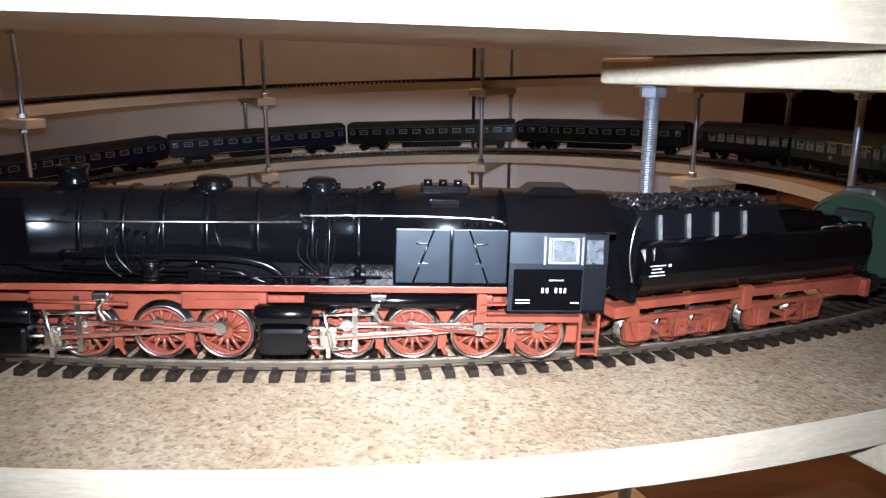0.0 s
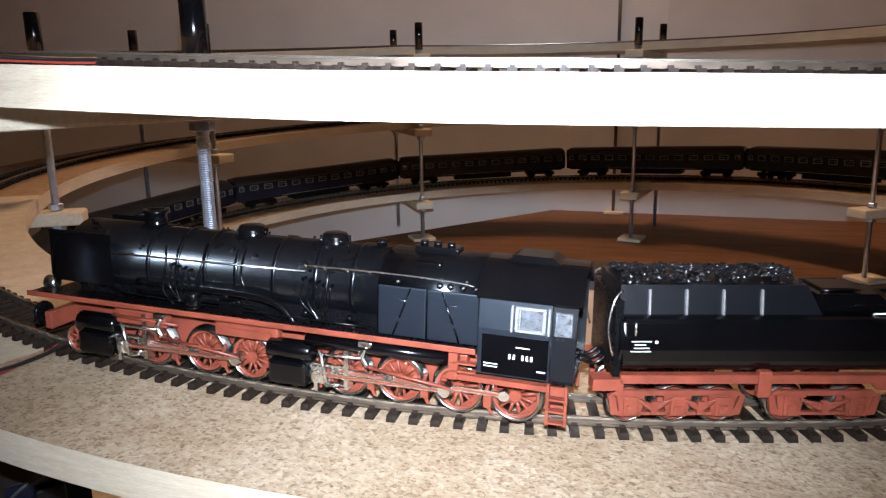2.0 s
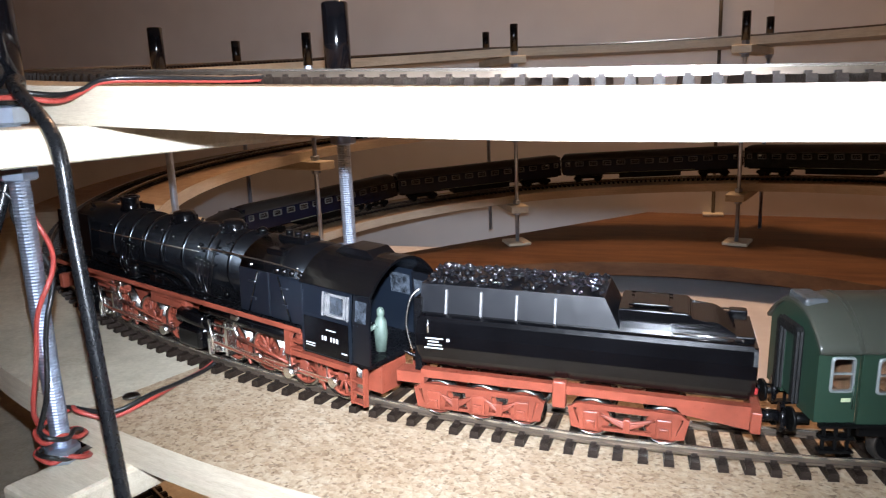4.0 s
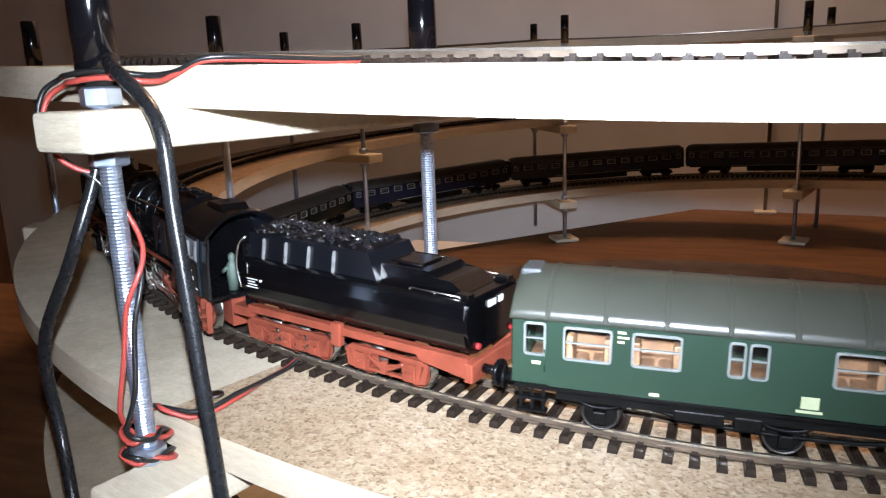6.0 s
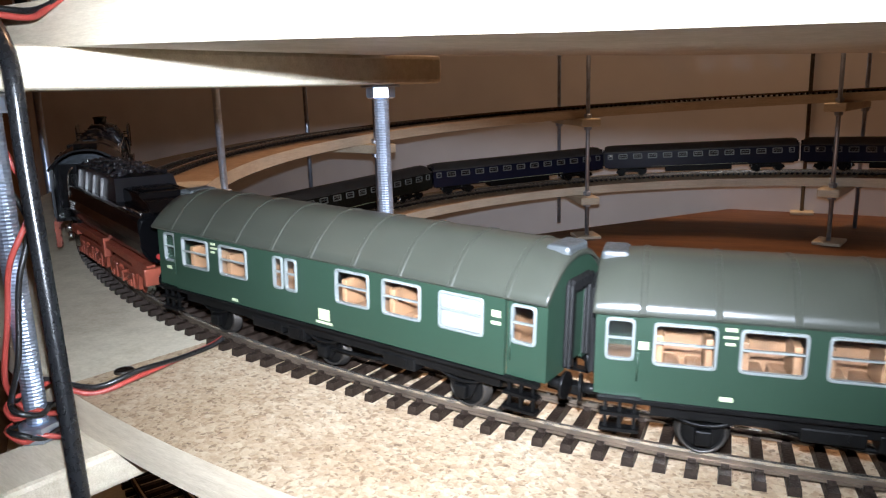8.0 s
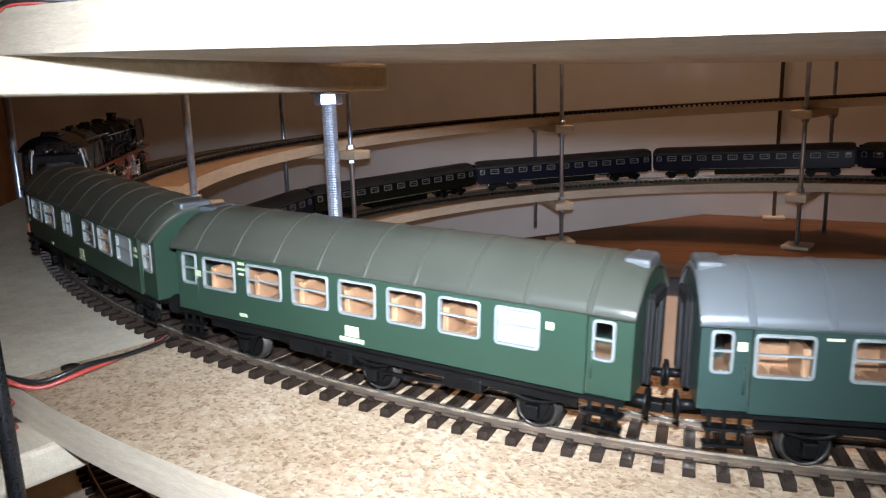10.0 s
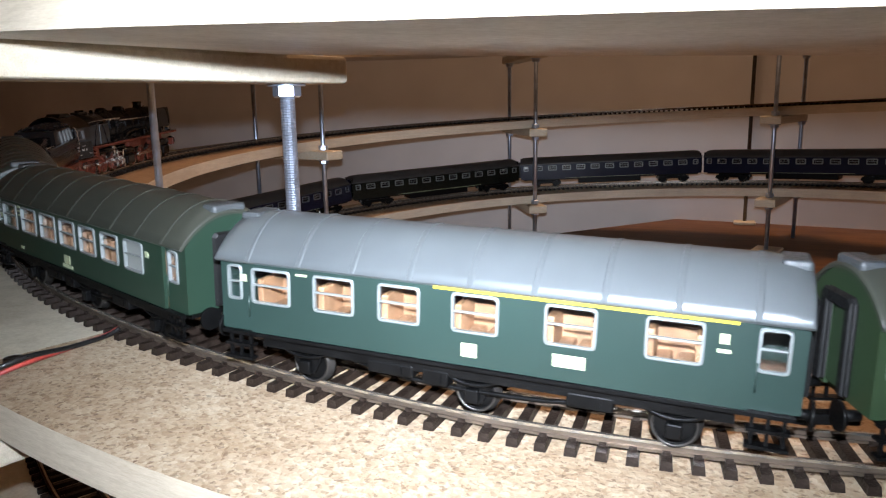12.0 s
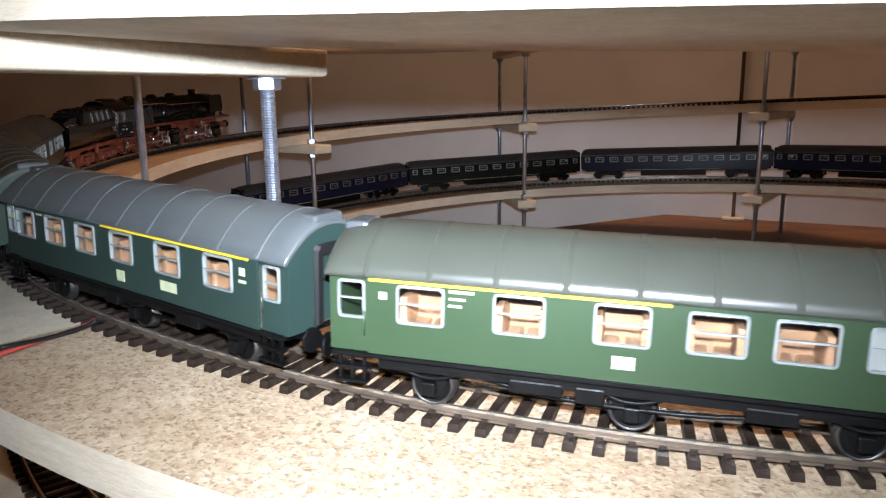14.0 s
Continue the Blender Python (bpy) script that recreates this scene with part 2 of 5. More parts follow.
def tube(bm, pts, r, seg=8, mat=0, smooth=4):
    """A bent round wire through points, rounded by splines."""
    pts = [Vector(p) for p in pts]
    path = []
    for i in range(len(pts) - 1):
        p0, p1, p2, p3 = pts[max(i - 1, 0)], pts[i], pts[i + 1], pts[min(i + 2, len(pts) - 1)]
        for k in range(smooth):
            t = k / smooth
            path.append(0.5 * ((2 * p1) + (p2 - p0) * t + (2 * p0 - 5 * p1 + 4 * p2 - p3) * t * t + (3 * p1 - p0 - 3 * p2 + p3) * t ** 3))
    path.append(pts[-1])
    rings, up = [], Vector((0.31, 0.2, 0.93))
    for i, p in enumerate(path):
        d = (path[min(i + 1, len(path) - 1)] - path[max(i - 1, 0)]).normalized()
        side = d.cross(up)
        side = side.normalized() if side.length > 1e-4 else d.orthogonal().normalized()
        up = side.cross(d).normalized()
        rings.append([bm.verts.new(p + r * (side * cos(tau * k / seg) + up * sin(tau * k / seg))) for k in range(seg)])
    for a, b in zip(rings, rings[1:]):
        for k in range(seg):
            j = (k + 1) % seg
            f = bm.faces.new((a[k], a[j], b[j], b[k]))
            f.smooth, f.material_index = True, mat
    bm.faces.new(rings[0][::-1]).material_index = mat
    bm.faces.new(rings[-1]).material_index = mat


def prism(bm, outline, y0, y1, mat=0, axis="y"):
    """An outline in x and z, pulled from y0 to y1 (or in y and z along x)."""
    put = (lambda a, b, c: (a, c, b)) if axis == "y" else (lambda a, b, c: (c, a, b))
    a = [bm.verts.new(put(u, w, y0)) for u, w in outline]
    b = [bm.verts.new(put(u, w, y1)) for u, w in outline]
    fs = [bm.faces.new(a), bm.faces.new(b[::-1])]
    for i in range(len(a)):
        j = (i + 1) % len(a)
        fs.append(bm.faces.new((a[j], a[i], b[i], b[j])))
    for f in fs:
        f.material_index = mat
    return fs


def finish(bm, name, mats):
    bmesh.ops.recalc_face_normals(bm, faces=bm.faces)
    me = bpy.data.meshes.new(name)
    bm.to_mesh(me)
    bm.free()
    for m in mats if isinstance(mats, (list, tuple)) else [mats]:
        me.materials.append(m)
    return me


def part(name, bm, mats, parent=None, label="", m=None):
    ob = new(name, finish(bm, name, mats))
    if parent is not None:
        ob.parent = parent
    if m is not None:
        ob.matrix_basis = m
    if label:
        tagged(ob, label)
    return ob


def child(name, me, parent, m=None):
    ob = new(name, me)
    ob.parent = parent
    if m is not None:
        ob.matrix_basis = m
    return ob


def sector(bm, a0, a1, r0, r1, z0, z1, step=radians(1.5), top=0, side=1, bottom=2):
    """A piece of the spiral's ring; z0 and z1 count from the spiral's own height."""
    n = max(2, int(abs(a1 - a0) / step))
    rings = []
    for i in range(n + 1):
        a = a0 + (a1 - a0) * i / n
        h = rise(a)
        rings.append([bm.verts.new(at(r, a, h + z)) for r, z in ((r0, z0), (r1, z0), (r1, z1), (r0, z1))])
    for a, b in zip(rings, rings[1:]):
        for k, mi in ((0, bottom), (1, side), (2, top), (3, side)):
            j = (k + 1) % 4
            f = bm.faces.new((a[k], a[j], b[j], b[k]))
            f.material_index = mi
    for ring in (rings[0], rings[-1]):
        bm.faces.new(ring).material_index = side


# ---- the room ----
def build_room():
    def slab(name, x0, x1, y0, y1, z0, z1, mat, turn=0.0, label="", cat=""):
        bm = bmesh.new()
        box(bm, x0, x1, y0, y1, z0, z1)
        return tagged(part(name, bm, mat, m=pose(0, 0, 0, 0, 0, turn)), label, cat, kind="structure")

    slab("wall_north_end", 0.088, 0.46, 0.655, 0.715, -0.75, 1.6, WALL_END, -6.5, "end of the wall, toned slightly darker", "wall")
    slab("wall_north", -2.1, 0.088, 0.655, 0.715, -0.75, 1.6, WALL, -6.5, "off-white painted wall behind the track spiral", "wall")
    slab("wall_west", -2.16, -2.1, -2.5, 1.4, -0.75, 1.6, ROOMWOOD, -6.5, "dark brown panelled side of the room", "wall")
    slab("wall_east", 2.0, 2.06, -2.5, 1.4, -0.75, 1.6, ROOMWOOD, -6.5, "dark brown panelled side of the room", "wall")
    slab("wall_back", -2.1, 2.0, -2.5, -2.44, -0.75, 1.6, ROOMWOOD, -6.5, "dark room behind the layout", "wall")
    slab("wall_far", -2.1, 2.0, 1.34, 1.4, -0.75, 1.6, ROOMWOOD, -6.5, "dark brown recess beside the white wall", "wall")
    slab("ceiling", -2.16, 2.06, -2.5, 1.4, 1.6, 1.66, WALL, -6.5, "plain pale ceiling", "ceiling")
    slab("floor", -2.16, 2.06, -2.5, 1.4, -0.81, -0.75, FLOORGREY, -6.5, "dull grey floor far below the layout", "floor")
    # the board that carries the spiral, with a round hole and a slanting back edge
    bm = bmesh.new()
    outer = [(-1.5, -0.9), (1.5, -0.9), (1.5, 1.3), (0.51, 1.3), (-0.62, -0.04), (-1.5, -0.04)]
    hole = [(0.37 * cos(tau * i / 128), 0.318 * sin(tau * i / 128) - 0.05) for i in range(128)]
    def reach(u, v):
        """The outer edge seen from the opening's middle in the direction (u, v)."""
        best = 9.0
        for (x0, y0), (x1, y1) in zip(outer, outer[1:] + outer[:1]):
            ex, ey, ox, oy = x1 - x0, y1 - y0, x0, y0 + 0.05
            det = u * -ey + v * ex
            if abs(det) > 1e-9:
                t, w = (ox * -ey + oy * ex) / det, (u * oy - v * ox) / det
                if t > 0 and -1e-6 <= w <= 1 + 1e-6:
                    best = min(best, t)
        return best
    rings = []
    for z in (BASE_Z, BASE_Z - 0.018):
        hv = [bm.verts.new((x, y, z)) for x, y in hole]
        ov = []
        for x, y in hole:
            n = math.hypot(x, y + 0.05)
            t = reach(x / n, (y + 0.05) / n)
            ov.append(bm.verts.new((x / n * t, (y + 0.05) / n * t - 0.05, z)))
        rings.append((ov, hv))
    n = len(hole)
    for i in range(n):
        j = (i + 1) % n
        for ov, hv in rings:
            bm.faces.new((ov[i], ov[j], hv[j], hv[i]))
        for k in (0, 1):
            bm.faces.new((rings[0][k][i], rings[0][k][j], rings[1][k][j], rings[1][k][i]))
    tagged(part("base_board", bm, BASEWOOD), "brown varnished wooden base board with a round opening", "board", kind="structure")
    bm = bmesh.new()
    box(bm, -0.5, 0.55, -0.5, 0.5, BASE_Z - 0.05, BASE_Z - 0.04)
    tagged(part("lower_board", bm, PALEGREY), "grey board below the opening of the base", "board", kind="structure")
    lamp = bpy.data.lights.new("room_lamp", "AREA")
    lamp.energy, lamp.color, lamp.size = ROOM_LAMP, (1.0, 0.60, 0.36), 0.24
    ob = new("room_lamp", lamp)
    ob.matrix_world = pose(-0.05, 0.50, 1.45)
    tagged(ob, "weak warm ceiling lamp of the room", "lamp")


# ---- the spiral ----
# the posts stand about 45 degrees apart; POST_LEAN is the outer rod's angle against the inner one
POST_ANGLES = [radians(POST + 45 * k + (-0.9 if k == 4 else 0.0)) for k in range(8)]
POST_LEAN = [POST_OUT - POST] * 3 + [-0.6, 0.8] + [POST_OUT - POST] * 3


def build_decks():
    deck = tagged(new("helix_deck"), "spiral wooden deck of joined plywood and chipboard ring pieces", "deck", kind="structure")
    a, k = radians(POST - 360 - 45 + 1.6), 0
    tops = {0: CHIP, 1: PLY_TOP}
    while a < LAST - 0.01:
        b = a + radians(45)
        turn_k = round(math.degrees(a - radians(POST + 1.6)) / 45)
        top = CHIP if turn_k % 8 in (7, 2, 4, 6) else PLY_TOP if turn_k % 8 in (0, 3) else PLY_BROWN
        bm = bmesh.new()
        sector(bm, max(a, FIRST), min(b, LAST) - 0.0002, R_IN, R_OUT, -DECK, 0)
        part("deck_board", bm, [top, EDGE, UNDERSIDE], deck)
        a = b
    return deck


def build_plates_and_rods():
    for k, pa in enumerate(POST_ANGLES):
        lean = radians(POST_LEAN[k])
        turn = Matrix.Rotation(-pa, 4, "Z")
        # cross plates: local -y points outwards from the axis
        for lap in range(-2, 2):
            a = pa + lap * tau
            if not FIRST - 0.1 < a < LAST:
                continue
            z = rise(a) - DECK - 0.0002
            tilt = math.degrees(math.atan(SLOPE))
            bm = bmesh.new()
            box(bm, -0.0118, 0.0140, -0.564, -0.391, -PLATE, 0, bevel=0.0016)
            tagged(part("cross_plate", bm, PINE, m=Matrix.Translation((0, 0, z)) @ turn @ pose(0, 0, 0, 0, 0, 0)),
                   "pale pine cross plate carrying the deck on two threaded rods", "plate", "cross plates")
        for inner in (True, False):
            r = R_ROD_IN if inner else R_ROD_OUT
            p = at(r, pa if inner else pa + lean)
            top = rise(pa + tau) + 0.028
            near = k in (0, 7) or (k == 1 and inner)
            post = tagged(new("threaded_rod"), "zinc-plated threaded rod with nuts and a black end sleeve", "rod", "threaded rods of the spiral")
            post.matrix_basis = Matrix.Translation((p.x, p.y, BASE_Z))
            bm = bmesh.new()
            up = pose(0, 0, 0, 0, -90, 0)
            if near:
                prof, x = [], 0.0
                while x < top - BASE_Z:
                    prof += [(x, 0.0030), (x + 0.0005, 0.00280)]
                    x += 0.001
                turned(bm, prof, up, 14)
                for f in bm.faces:
                    f.smooth = False
            else:
                turned(bm, [(0, 0.0028), (top - BASE_Z, 0.0028)], up, 10)
            part("rod", bm, ZINC, post)
            for lap in range(-2, 2):
                a = pa + lap * tau
                if not FIRST - 0.1 < a < LAST:
                    continue
                zt = rise(a) - DECK - BASE_Z
                for z0, z1 in ((zt - PLATE - 0.0055, zt - PLATE - 0.0004), (zt + 0.0004, zt + 0.0058)):
                    bm = bmesh.new()
                    turned(bm, [(z0, 0.0046), (z0 + 0.0006, 0.0055), (z1 - 0.0006, 0.0055), (z1, 0.0046)], up, 6)
                    for f in bm.faces:
                        f.smooth = False
                    part("nut", bm, ZINC, post)
                bm = bmesh.new()
                turned(bm, [(zt - PLATE - 0.0012, 0.0075), (zt - PLATE - 0.0003, 0.0075)], up, 16)
                part("washer", bm, ZINC, post)
            bm = bmesh.new()
            z0 = rise(pa + tau) - DECK - BASE_Z + 0.006
            turned(bm, [(z0, 0.0030), (z0, 0.0056), (top - BASE_Z + 0.004, 0.0056), (top - BASE_Z + 0.0045, 0.0050)], up, 16)
            part("sleeve", bm, SLEEVE, post, "black glossy plastic sleeve")
            if inner or k in (0, 7, 6):
                bm = bmesh.new()
                box(bm, -0.017, 0.017, -0.026 if inner else -0.02, 0.014, 0, 0.0045, bevel=0.0012)
                tagged(part("foot_block", bm, PINE, m=Matrix.Translation((p.x, p.y, BASE_Z + 0.0002)) @ turn),
                       "pale wooden foot block under a threaded rod", "block", "foot blocks")


def build_wall_rod():
    bm = bmesh.new()
    turned(bm, [(0, 0.0030), (0.44, 0.0030)], pose(0, 0, 0, 0, -90, 0), 10)
    post = tagged(new("steel_rod"), "dark steel rod standing on a foot block close to the wall", "rod")
    post.matrix_basis = Matrix.Translation((0.082, 0.640, BASE_Z + 0.0046))
    part("rod", bm, SCREW, post)
    bm = bmesh.new()
    box(bm, -0.017, 0.017, -0.017, 0.008, -0.0044, 0.0001, bevel=0.0012)
    part("foot", bm, PINE, post, "pale wooden foot block")


SLEEPER_STEP = 0.0070 / R_TRACK
CUT0, CUT1 = radians(-40), radians(80)


def build_track():
    track = tagged(new("model_track"), "model railway track with brown plastic sleepers and nickel rails", "track", kind="structure")
    for side in (-1, 1):
        r = R_TRACK + side * 0.0086
        for a0, a1 in ((FIRST, CUT0), (CUT0, CUT1), (CUT1, radians(320)), (radians(320), radians(440)), (radians(440), LAST)):
            bm = bmesh.new()
            sector(bm, a0, a1 - 0.0006, r - 0.0009, r + 0.0009, 0.0022, 0.0029, top=1, side=1, bottom=1)
            sector(bm, a0, a1 - 0.0006, r - 0.00025, r + 0.00025, 0.0029, 0.0041, top=1, side=1, bottom=1)
            sector(bm, a0, a1 - 0.0006, r - 0.0005, r + 0.0005, 0.0041, RAIL_TOP, top=0, side=0, bottom=1)
            part("rail", bm, [RAIL_SIDE, RAIL_WEB], track)
    bm = bmesh.new()
    box(bm, -0.0015, 0.0015, -0.0139, 0.0139, 0.0, 0.0022)
    for v in bm.verts:
        if v.co.z > 0.001:
            v.co.x *= 0.86
            v.co.y *= 0.985
    for s in (-1, 1):
        for q in (-1, 1):
            box(bm, -0.0009, 0.0009, s * 0.0086 + q * 0.0014 - 0.0004, s * 0.0086 + q * 0.0014 + 0.0004, 0.0022, 0.0030)
    me = finish(bm, "sleeper", SLEEPER)
    src = [(tuple(v.co), ) for v in me.vertices]
    faces = [tuple(p.vertices) for p in me.polygons]
    verts, polys = [], []
    n0, n1 = int(FIRST / SLEEPER_STEP), int(LAST / SLEEPER_STEP)
    rng = random.Random(4)
    for i in range(n0 + 1, n1):
        a = i * SLEEPER_STEP + rng.uniform(-0.0006, 0.0006)
        m = Matrix.Translation(at(R_TRACK, a, rise(a) + 0.0001)) @ Matrix.Rotation(-a, 4, "Z")
        if CUT0 < a < CUT1 or radians(330) < a < radians(420):
            child("sleeper", me, track, m)
        else:
            base = len(verts)
            verts += [m @ Vector(c[0]) for c in src]
            polys += [tuple(base + q for q in f) for f in faces]
    me2 = bpy.data.meshes.new("sleepers")
    me2.from_pydata(verts, [], polys)
    me2.materials.append(SLEEPER)
    tagged(child("sleepers", me2, track), kind="stuff")


# ---- vehicles: x ahead, y to the outer side of the curve, z up from the deck ----
KEY_STEP = 1 / 6
MOVES = []      # (thing, start of its middle along the track, half its pivot distance)
SPINS = []      # (axle, place on its thing, radius)
CRANKS = []     # (rod, its pose for a crank angle, wheel radius, phase)


# how far the train runs ahead of an even pace, in millimetres
AHEAD = ((0.0, -4.0), (1.0, -2.8), (2.0, -0.8), (3.0, 0.4), (4.0, 0.4), (6.5, 1.0), (8.5, 1.2), (11.5, 0.4), (14.0, 0.0))


def travel(t):
    for (t0, a), (t1, b) in zip(AHEAD, AHEAD[1:]):
        if t <= t1:
            u = (t - t0) / (t1 - t0)
            return SPEED * t + 0.001 * (a + (b - a) * u * u * (3 - 2 * u))
    return SPEED * t


def on_track(s, pivot):
    a = s / R_TRACK
    slope = (rise(a + 0.1) - rise(a - 0.1)) / (0.2 * R_TRACK)
    r = math.sqrt(max(R_TRACK ** 2 - pivot ** 2, 0.01))
    p = at(r, a, rise(a))
    return pose(*p, 0, -math.degrees(math.atan(slope)), 180 - math.degrees(a))


def vehicle(name, s0, pivot, label, cat, group=""):
    e = tagged(new(name), label, cat, group)
    e.matrix_basis = on_track(s0, pivot)
    MOVES.append((e, s0, pivot))
    return e


def spoked_wheel_mesh(r, solid=False):
    """A wheelset's red centres and axle, turning round y."""
    bm = bmesh.new()
    turn = pose(0, 0, 0, 0, 0, 90)
    turned(bm, [(-0.0092, 0.0011), (0.0092, 0.0011)], turn, 10)
    for s in (-1, 1):
        y0, y1 = sorted((s * 0.0078, s * 0.0098))
        turned(bm, [(y0, r * 0.78), (y1, r * 0.78), (y1, r * 0.88), (y0, r * 0.88), (y0, r * 0.78)], turn, 28, caps=False)
        turned(bm, [(y0, r * 0.24), (y1 + s * 0.0003, r * 0.22)], turn, 14)
        if solid:
            turned(bm, [(y0 + 0.0004, r * 0.8), (y1 - 0.0004, r * 0.8)], turn, 24)
        else:
            # counterweight opposite the crank
            out = [(r * 0.8 * sin(pi + u), r * 0.8 * cos(pi + u)) for u in np.linspace(-0.75, 0.75, 9)]
            prism(bm, out, y0 + 0.0003, y1 - 0.0002)
    return finish(bm, "wheelset", RED)


def tyre_mesh(r):
    bm = bmesh.new()
    turn = pose(0, 0, 0, 0, 0, 90)
    for s in (-1, 1):
        prof = [(s * 0.0072, r * 0.86), (s * 0.0072, r + 0.0007), (s * 0.0078, r + 0.0007), (s * 0.0081, r), (s * 0.0100, r * 0.985), (s * 0.0101, r * 0.87), (s * 0.0072, r * 0.86)]
        turned(bm, prof, turn, 32, caps=False)
    return finish(bm, "tyre", TYRE)


def spoke_mesh(r):
    bm = bmesh.new()
    rod(bm, (0, 0, r * 0.2), (0, 0, r * 0.8), 0.00055, 6)
    return finish(bm, "spoke", RED)


def add_wheelset(parent, me, tyre, x, r, spoke=None, count=12):
    w = child("wheelset", me, parent, Matrix.Translation((x, 0, RAIL_TOP + r)))
    child("tyre", tyre, w)
    if spoke:
        for side in (-0.0088, 0.0088):
            for i in range(count):
                child("spoke", spoke, w, Matrix.Translation((0, side, 0)) @ Matrix.Rotation(tau * i / count, 4, "Y"))
    SPINS.append((w, (x, 0, RAIL_TOP + r), r))
    return w


def arc_outline(y, z0, z1, bulge, n=14):
    """A roof's section from (-y, z0) over the crown z1 to (y, z0)."""
    pts = []
    for i in range(n + 1):
        u = -1 + 2 * i / n
        pts.append((y * u, z0 + (z1 - z0) * (1 - abs(u) ** bulge)))
    return pts


STRETCH = 1.055


def build_loco():
    ref = -0.075
    L = vehicle("steam_locomotive", -0.0712, 0.045, "black articulated model steam locomotive with red frame and silver rods", "locomotive")
    X = lambda s: (s * 0.001 - ref) * 1.034
    cz = 0.0395
    # boiler and smokebox
    bm = bmesh.new()
    turned(bm, [(0.081, 0.004), (0.0808, 0.0095), (0.079, 0.0118), (0.078, 0.0124), (0.052, 0.0124), (0.0518, 0.0119), (-0.034, 0.0123)], Matrix.Translation((0, 0, cz)), 40)
    part("boiler", bm, BOILER, L)
    bm = bmesh.new()
    turned(bm, [(0.079, 0.0105), (0.0815, 0.0100), (0.0832, 0.006), (0.0838, 0.0015)], Matrix.Translation((0, 0, cz)), 28)
    for z in (-0.004, 0.004):
        box(bm, 0.081, 0.0835, -0.0095, 0.0, cz + z - 0.0006, cz + z + 0.0006)
    part("smokebox_door", bm, BLACK_MATT, L)
    for x in (0.047, 0.036, 0.026, 0.015, 0.002, -0.012, -0.024):
        bm = bmesh.new()
        turned(bm, [(x - 0.0006, 0.0119), (x - 0.0006, 0.01262), (x + 0.0006, 0.01262), (x + 0.0006, 0.0119)], Matrix.Translation((0, 0, cz)), 40, caps=False)
        part("boiler_band", bm, BOILER, L)
    # firebox with flat sides
    bm = bmesh.new()
    top = [(0.0150 * cos(pi * i / 16), 0.0415 + 0.0106 * sin(pi * i / 16)) for i in range(17)]
    prism(bm, [(0.0150, 0.0285)] + top + [(-0.0150, 0.0285)], X(-136.3), X(-107), axis="x")
    for f in bm.faces:
        f.smooth = len(f.verts) == 4
    part("firebox", bm, BOILER, L)
    for s in (1, -1):
        y0, y1 = sorted((s * 0.0150, s * 0.0158))
        for a, b in ((-107.5, -121.3), (-121.8, -136.0)):
            bm = bmesh.new()
            box(bm, X(b), X(a), y0, y1, 0.0288, 0.0438, bevel=0.0003)
            yy = s * 0.0160
            tube(bm, [(X((a + b) / 2) - 0.0016, yy, 0.0400), (X((a + b) / 2) - 0.001, yy + s * 0.0006, 0.0400), (X((a + b) / 2) + 0.001, yy + s * 0.0006, 0.0400), (X((a + b) / 2) + 0.0016, yy, 0.0400)], 0.0003, 6)
            box(bm, X((a + b) / 2) - 0.0012, X((a + b) / 2) + 0.0012, min(yy, yy + s * 0.0005), max(yy, yy + s * 0.0005), 0.0335, 0.0345)
            part("side_panel", bm, BLACK_SATIN, L)
        bm = bmesh.new()
        rod(bm, (X(-117), s * 0.0161, 0.0436), (X(-112), s * 0.0161, 0.0292), 0.0003, 6)
        rod(bm, (X(-126), s * 0.0161, 0.0436), (X(-131), s * 0.0161, 0.0292), 0.0003, 6)
        part("stay_rod", bm, BLACK, L)
        # handrail with stanchions
        bm = bmesh.new()
        tube(bm, [(X(-84), s * 0.0126, 0.0462), (X(-100), s * 0.0130, 0.0466), (X(-120), s * 0.0136, 0.0466), (X(-133), s * 0.0142, 0.0460), (X(-136), s * 0.0146, 0.0446)], 0.00032, 6)
        for q in (-84, -90, -97, -104, -111, -118, -125, -132):
            rod(bm, (X(q), s * 0.0105, 0.0445), (X(q), s * 0.0132, 0.0466), 0.00035, 6)
        rod(bm, (0.074, s * 0.0129, 0.0435), (X(-84), s * 0.0129, 0.0445), 0.0003, 6)
        part("handrail", bm, STEEL, L)
        for q in (-113, -125, -128, -131.5, -135):
            bm = bmesh.new()
            bmesh.ops.create_uvsphere(bm, u_segments=10, v_segments=6, radius=0.0010, matrix=Matrix.Translation((X(q), s * 0.0150, 0.0452)))
            part("washout_plug", bm, BLACK, L)
        # steam pipes that bend down to the middle cylinders
        for dz, x1 in ((0.0, -0.004), (-0.0035, 0.0)):
            bm = bmesh.new()
            tube(bm, [(0.052, s * 0.0112, 0.0345 + dz), (0.030, s * 0.0135, 0.0350 + dz), (0.010, s * 0.0138, 0.0348 + dz), (x1 + 0.004, s * 0.0138, 0.0330 + dz), (x1 - 0.001, s * 0.0138, 0.0290 + dz * 0.4), (x1 - 0.002, s * 0.0138, 0.0262)], 0.0011 if dz == 0 else 0.0008, 10, smooth=6)
            part("steam_pipe", bm, BLACK, L)
        for k, (q, z) in enumerate(((-58, 0.0325), (-62, 0.0312), (-84, 0.0305), (-98, 0.0305))):
            bm = bmesh.new()
            box(bm, X(q) - 0.0022, X(q) + 0.0022, min(s * 0.0118, s * 0.0152), max(s * 0.0118, s * 0.0152), 0.0285, z, bevel=0.0005)
            rod(bm, (X(q), s * 0.0135, z), (X(q), s * 0.0135, z + 0.0018), 0.0009, 8)
            part("oil_pump", bm, BLACK, L)
        bm = bmesh.new()
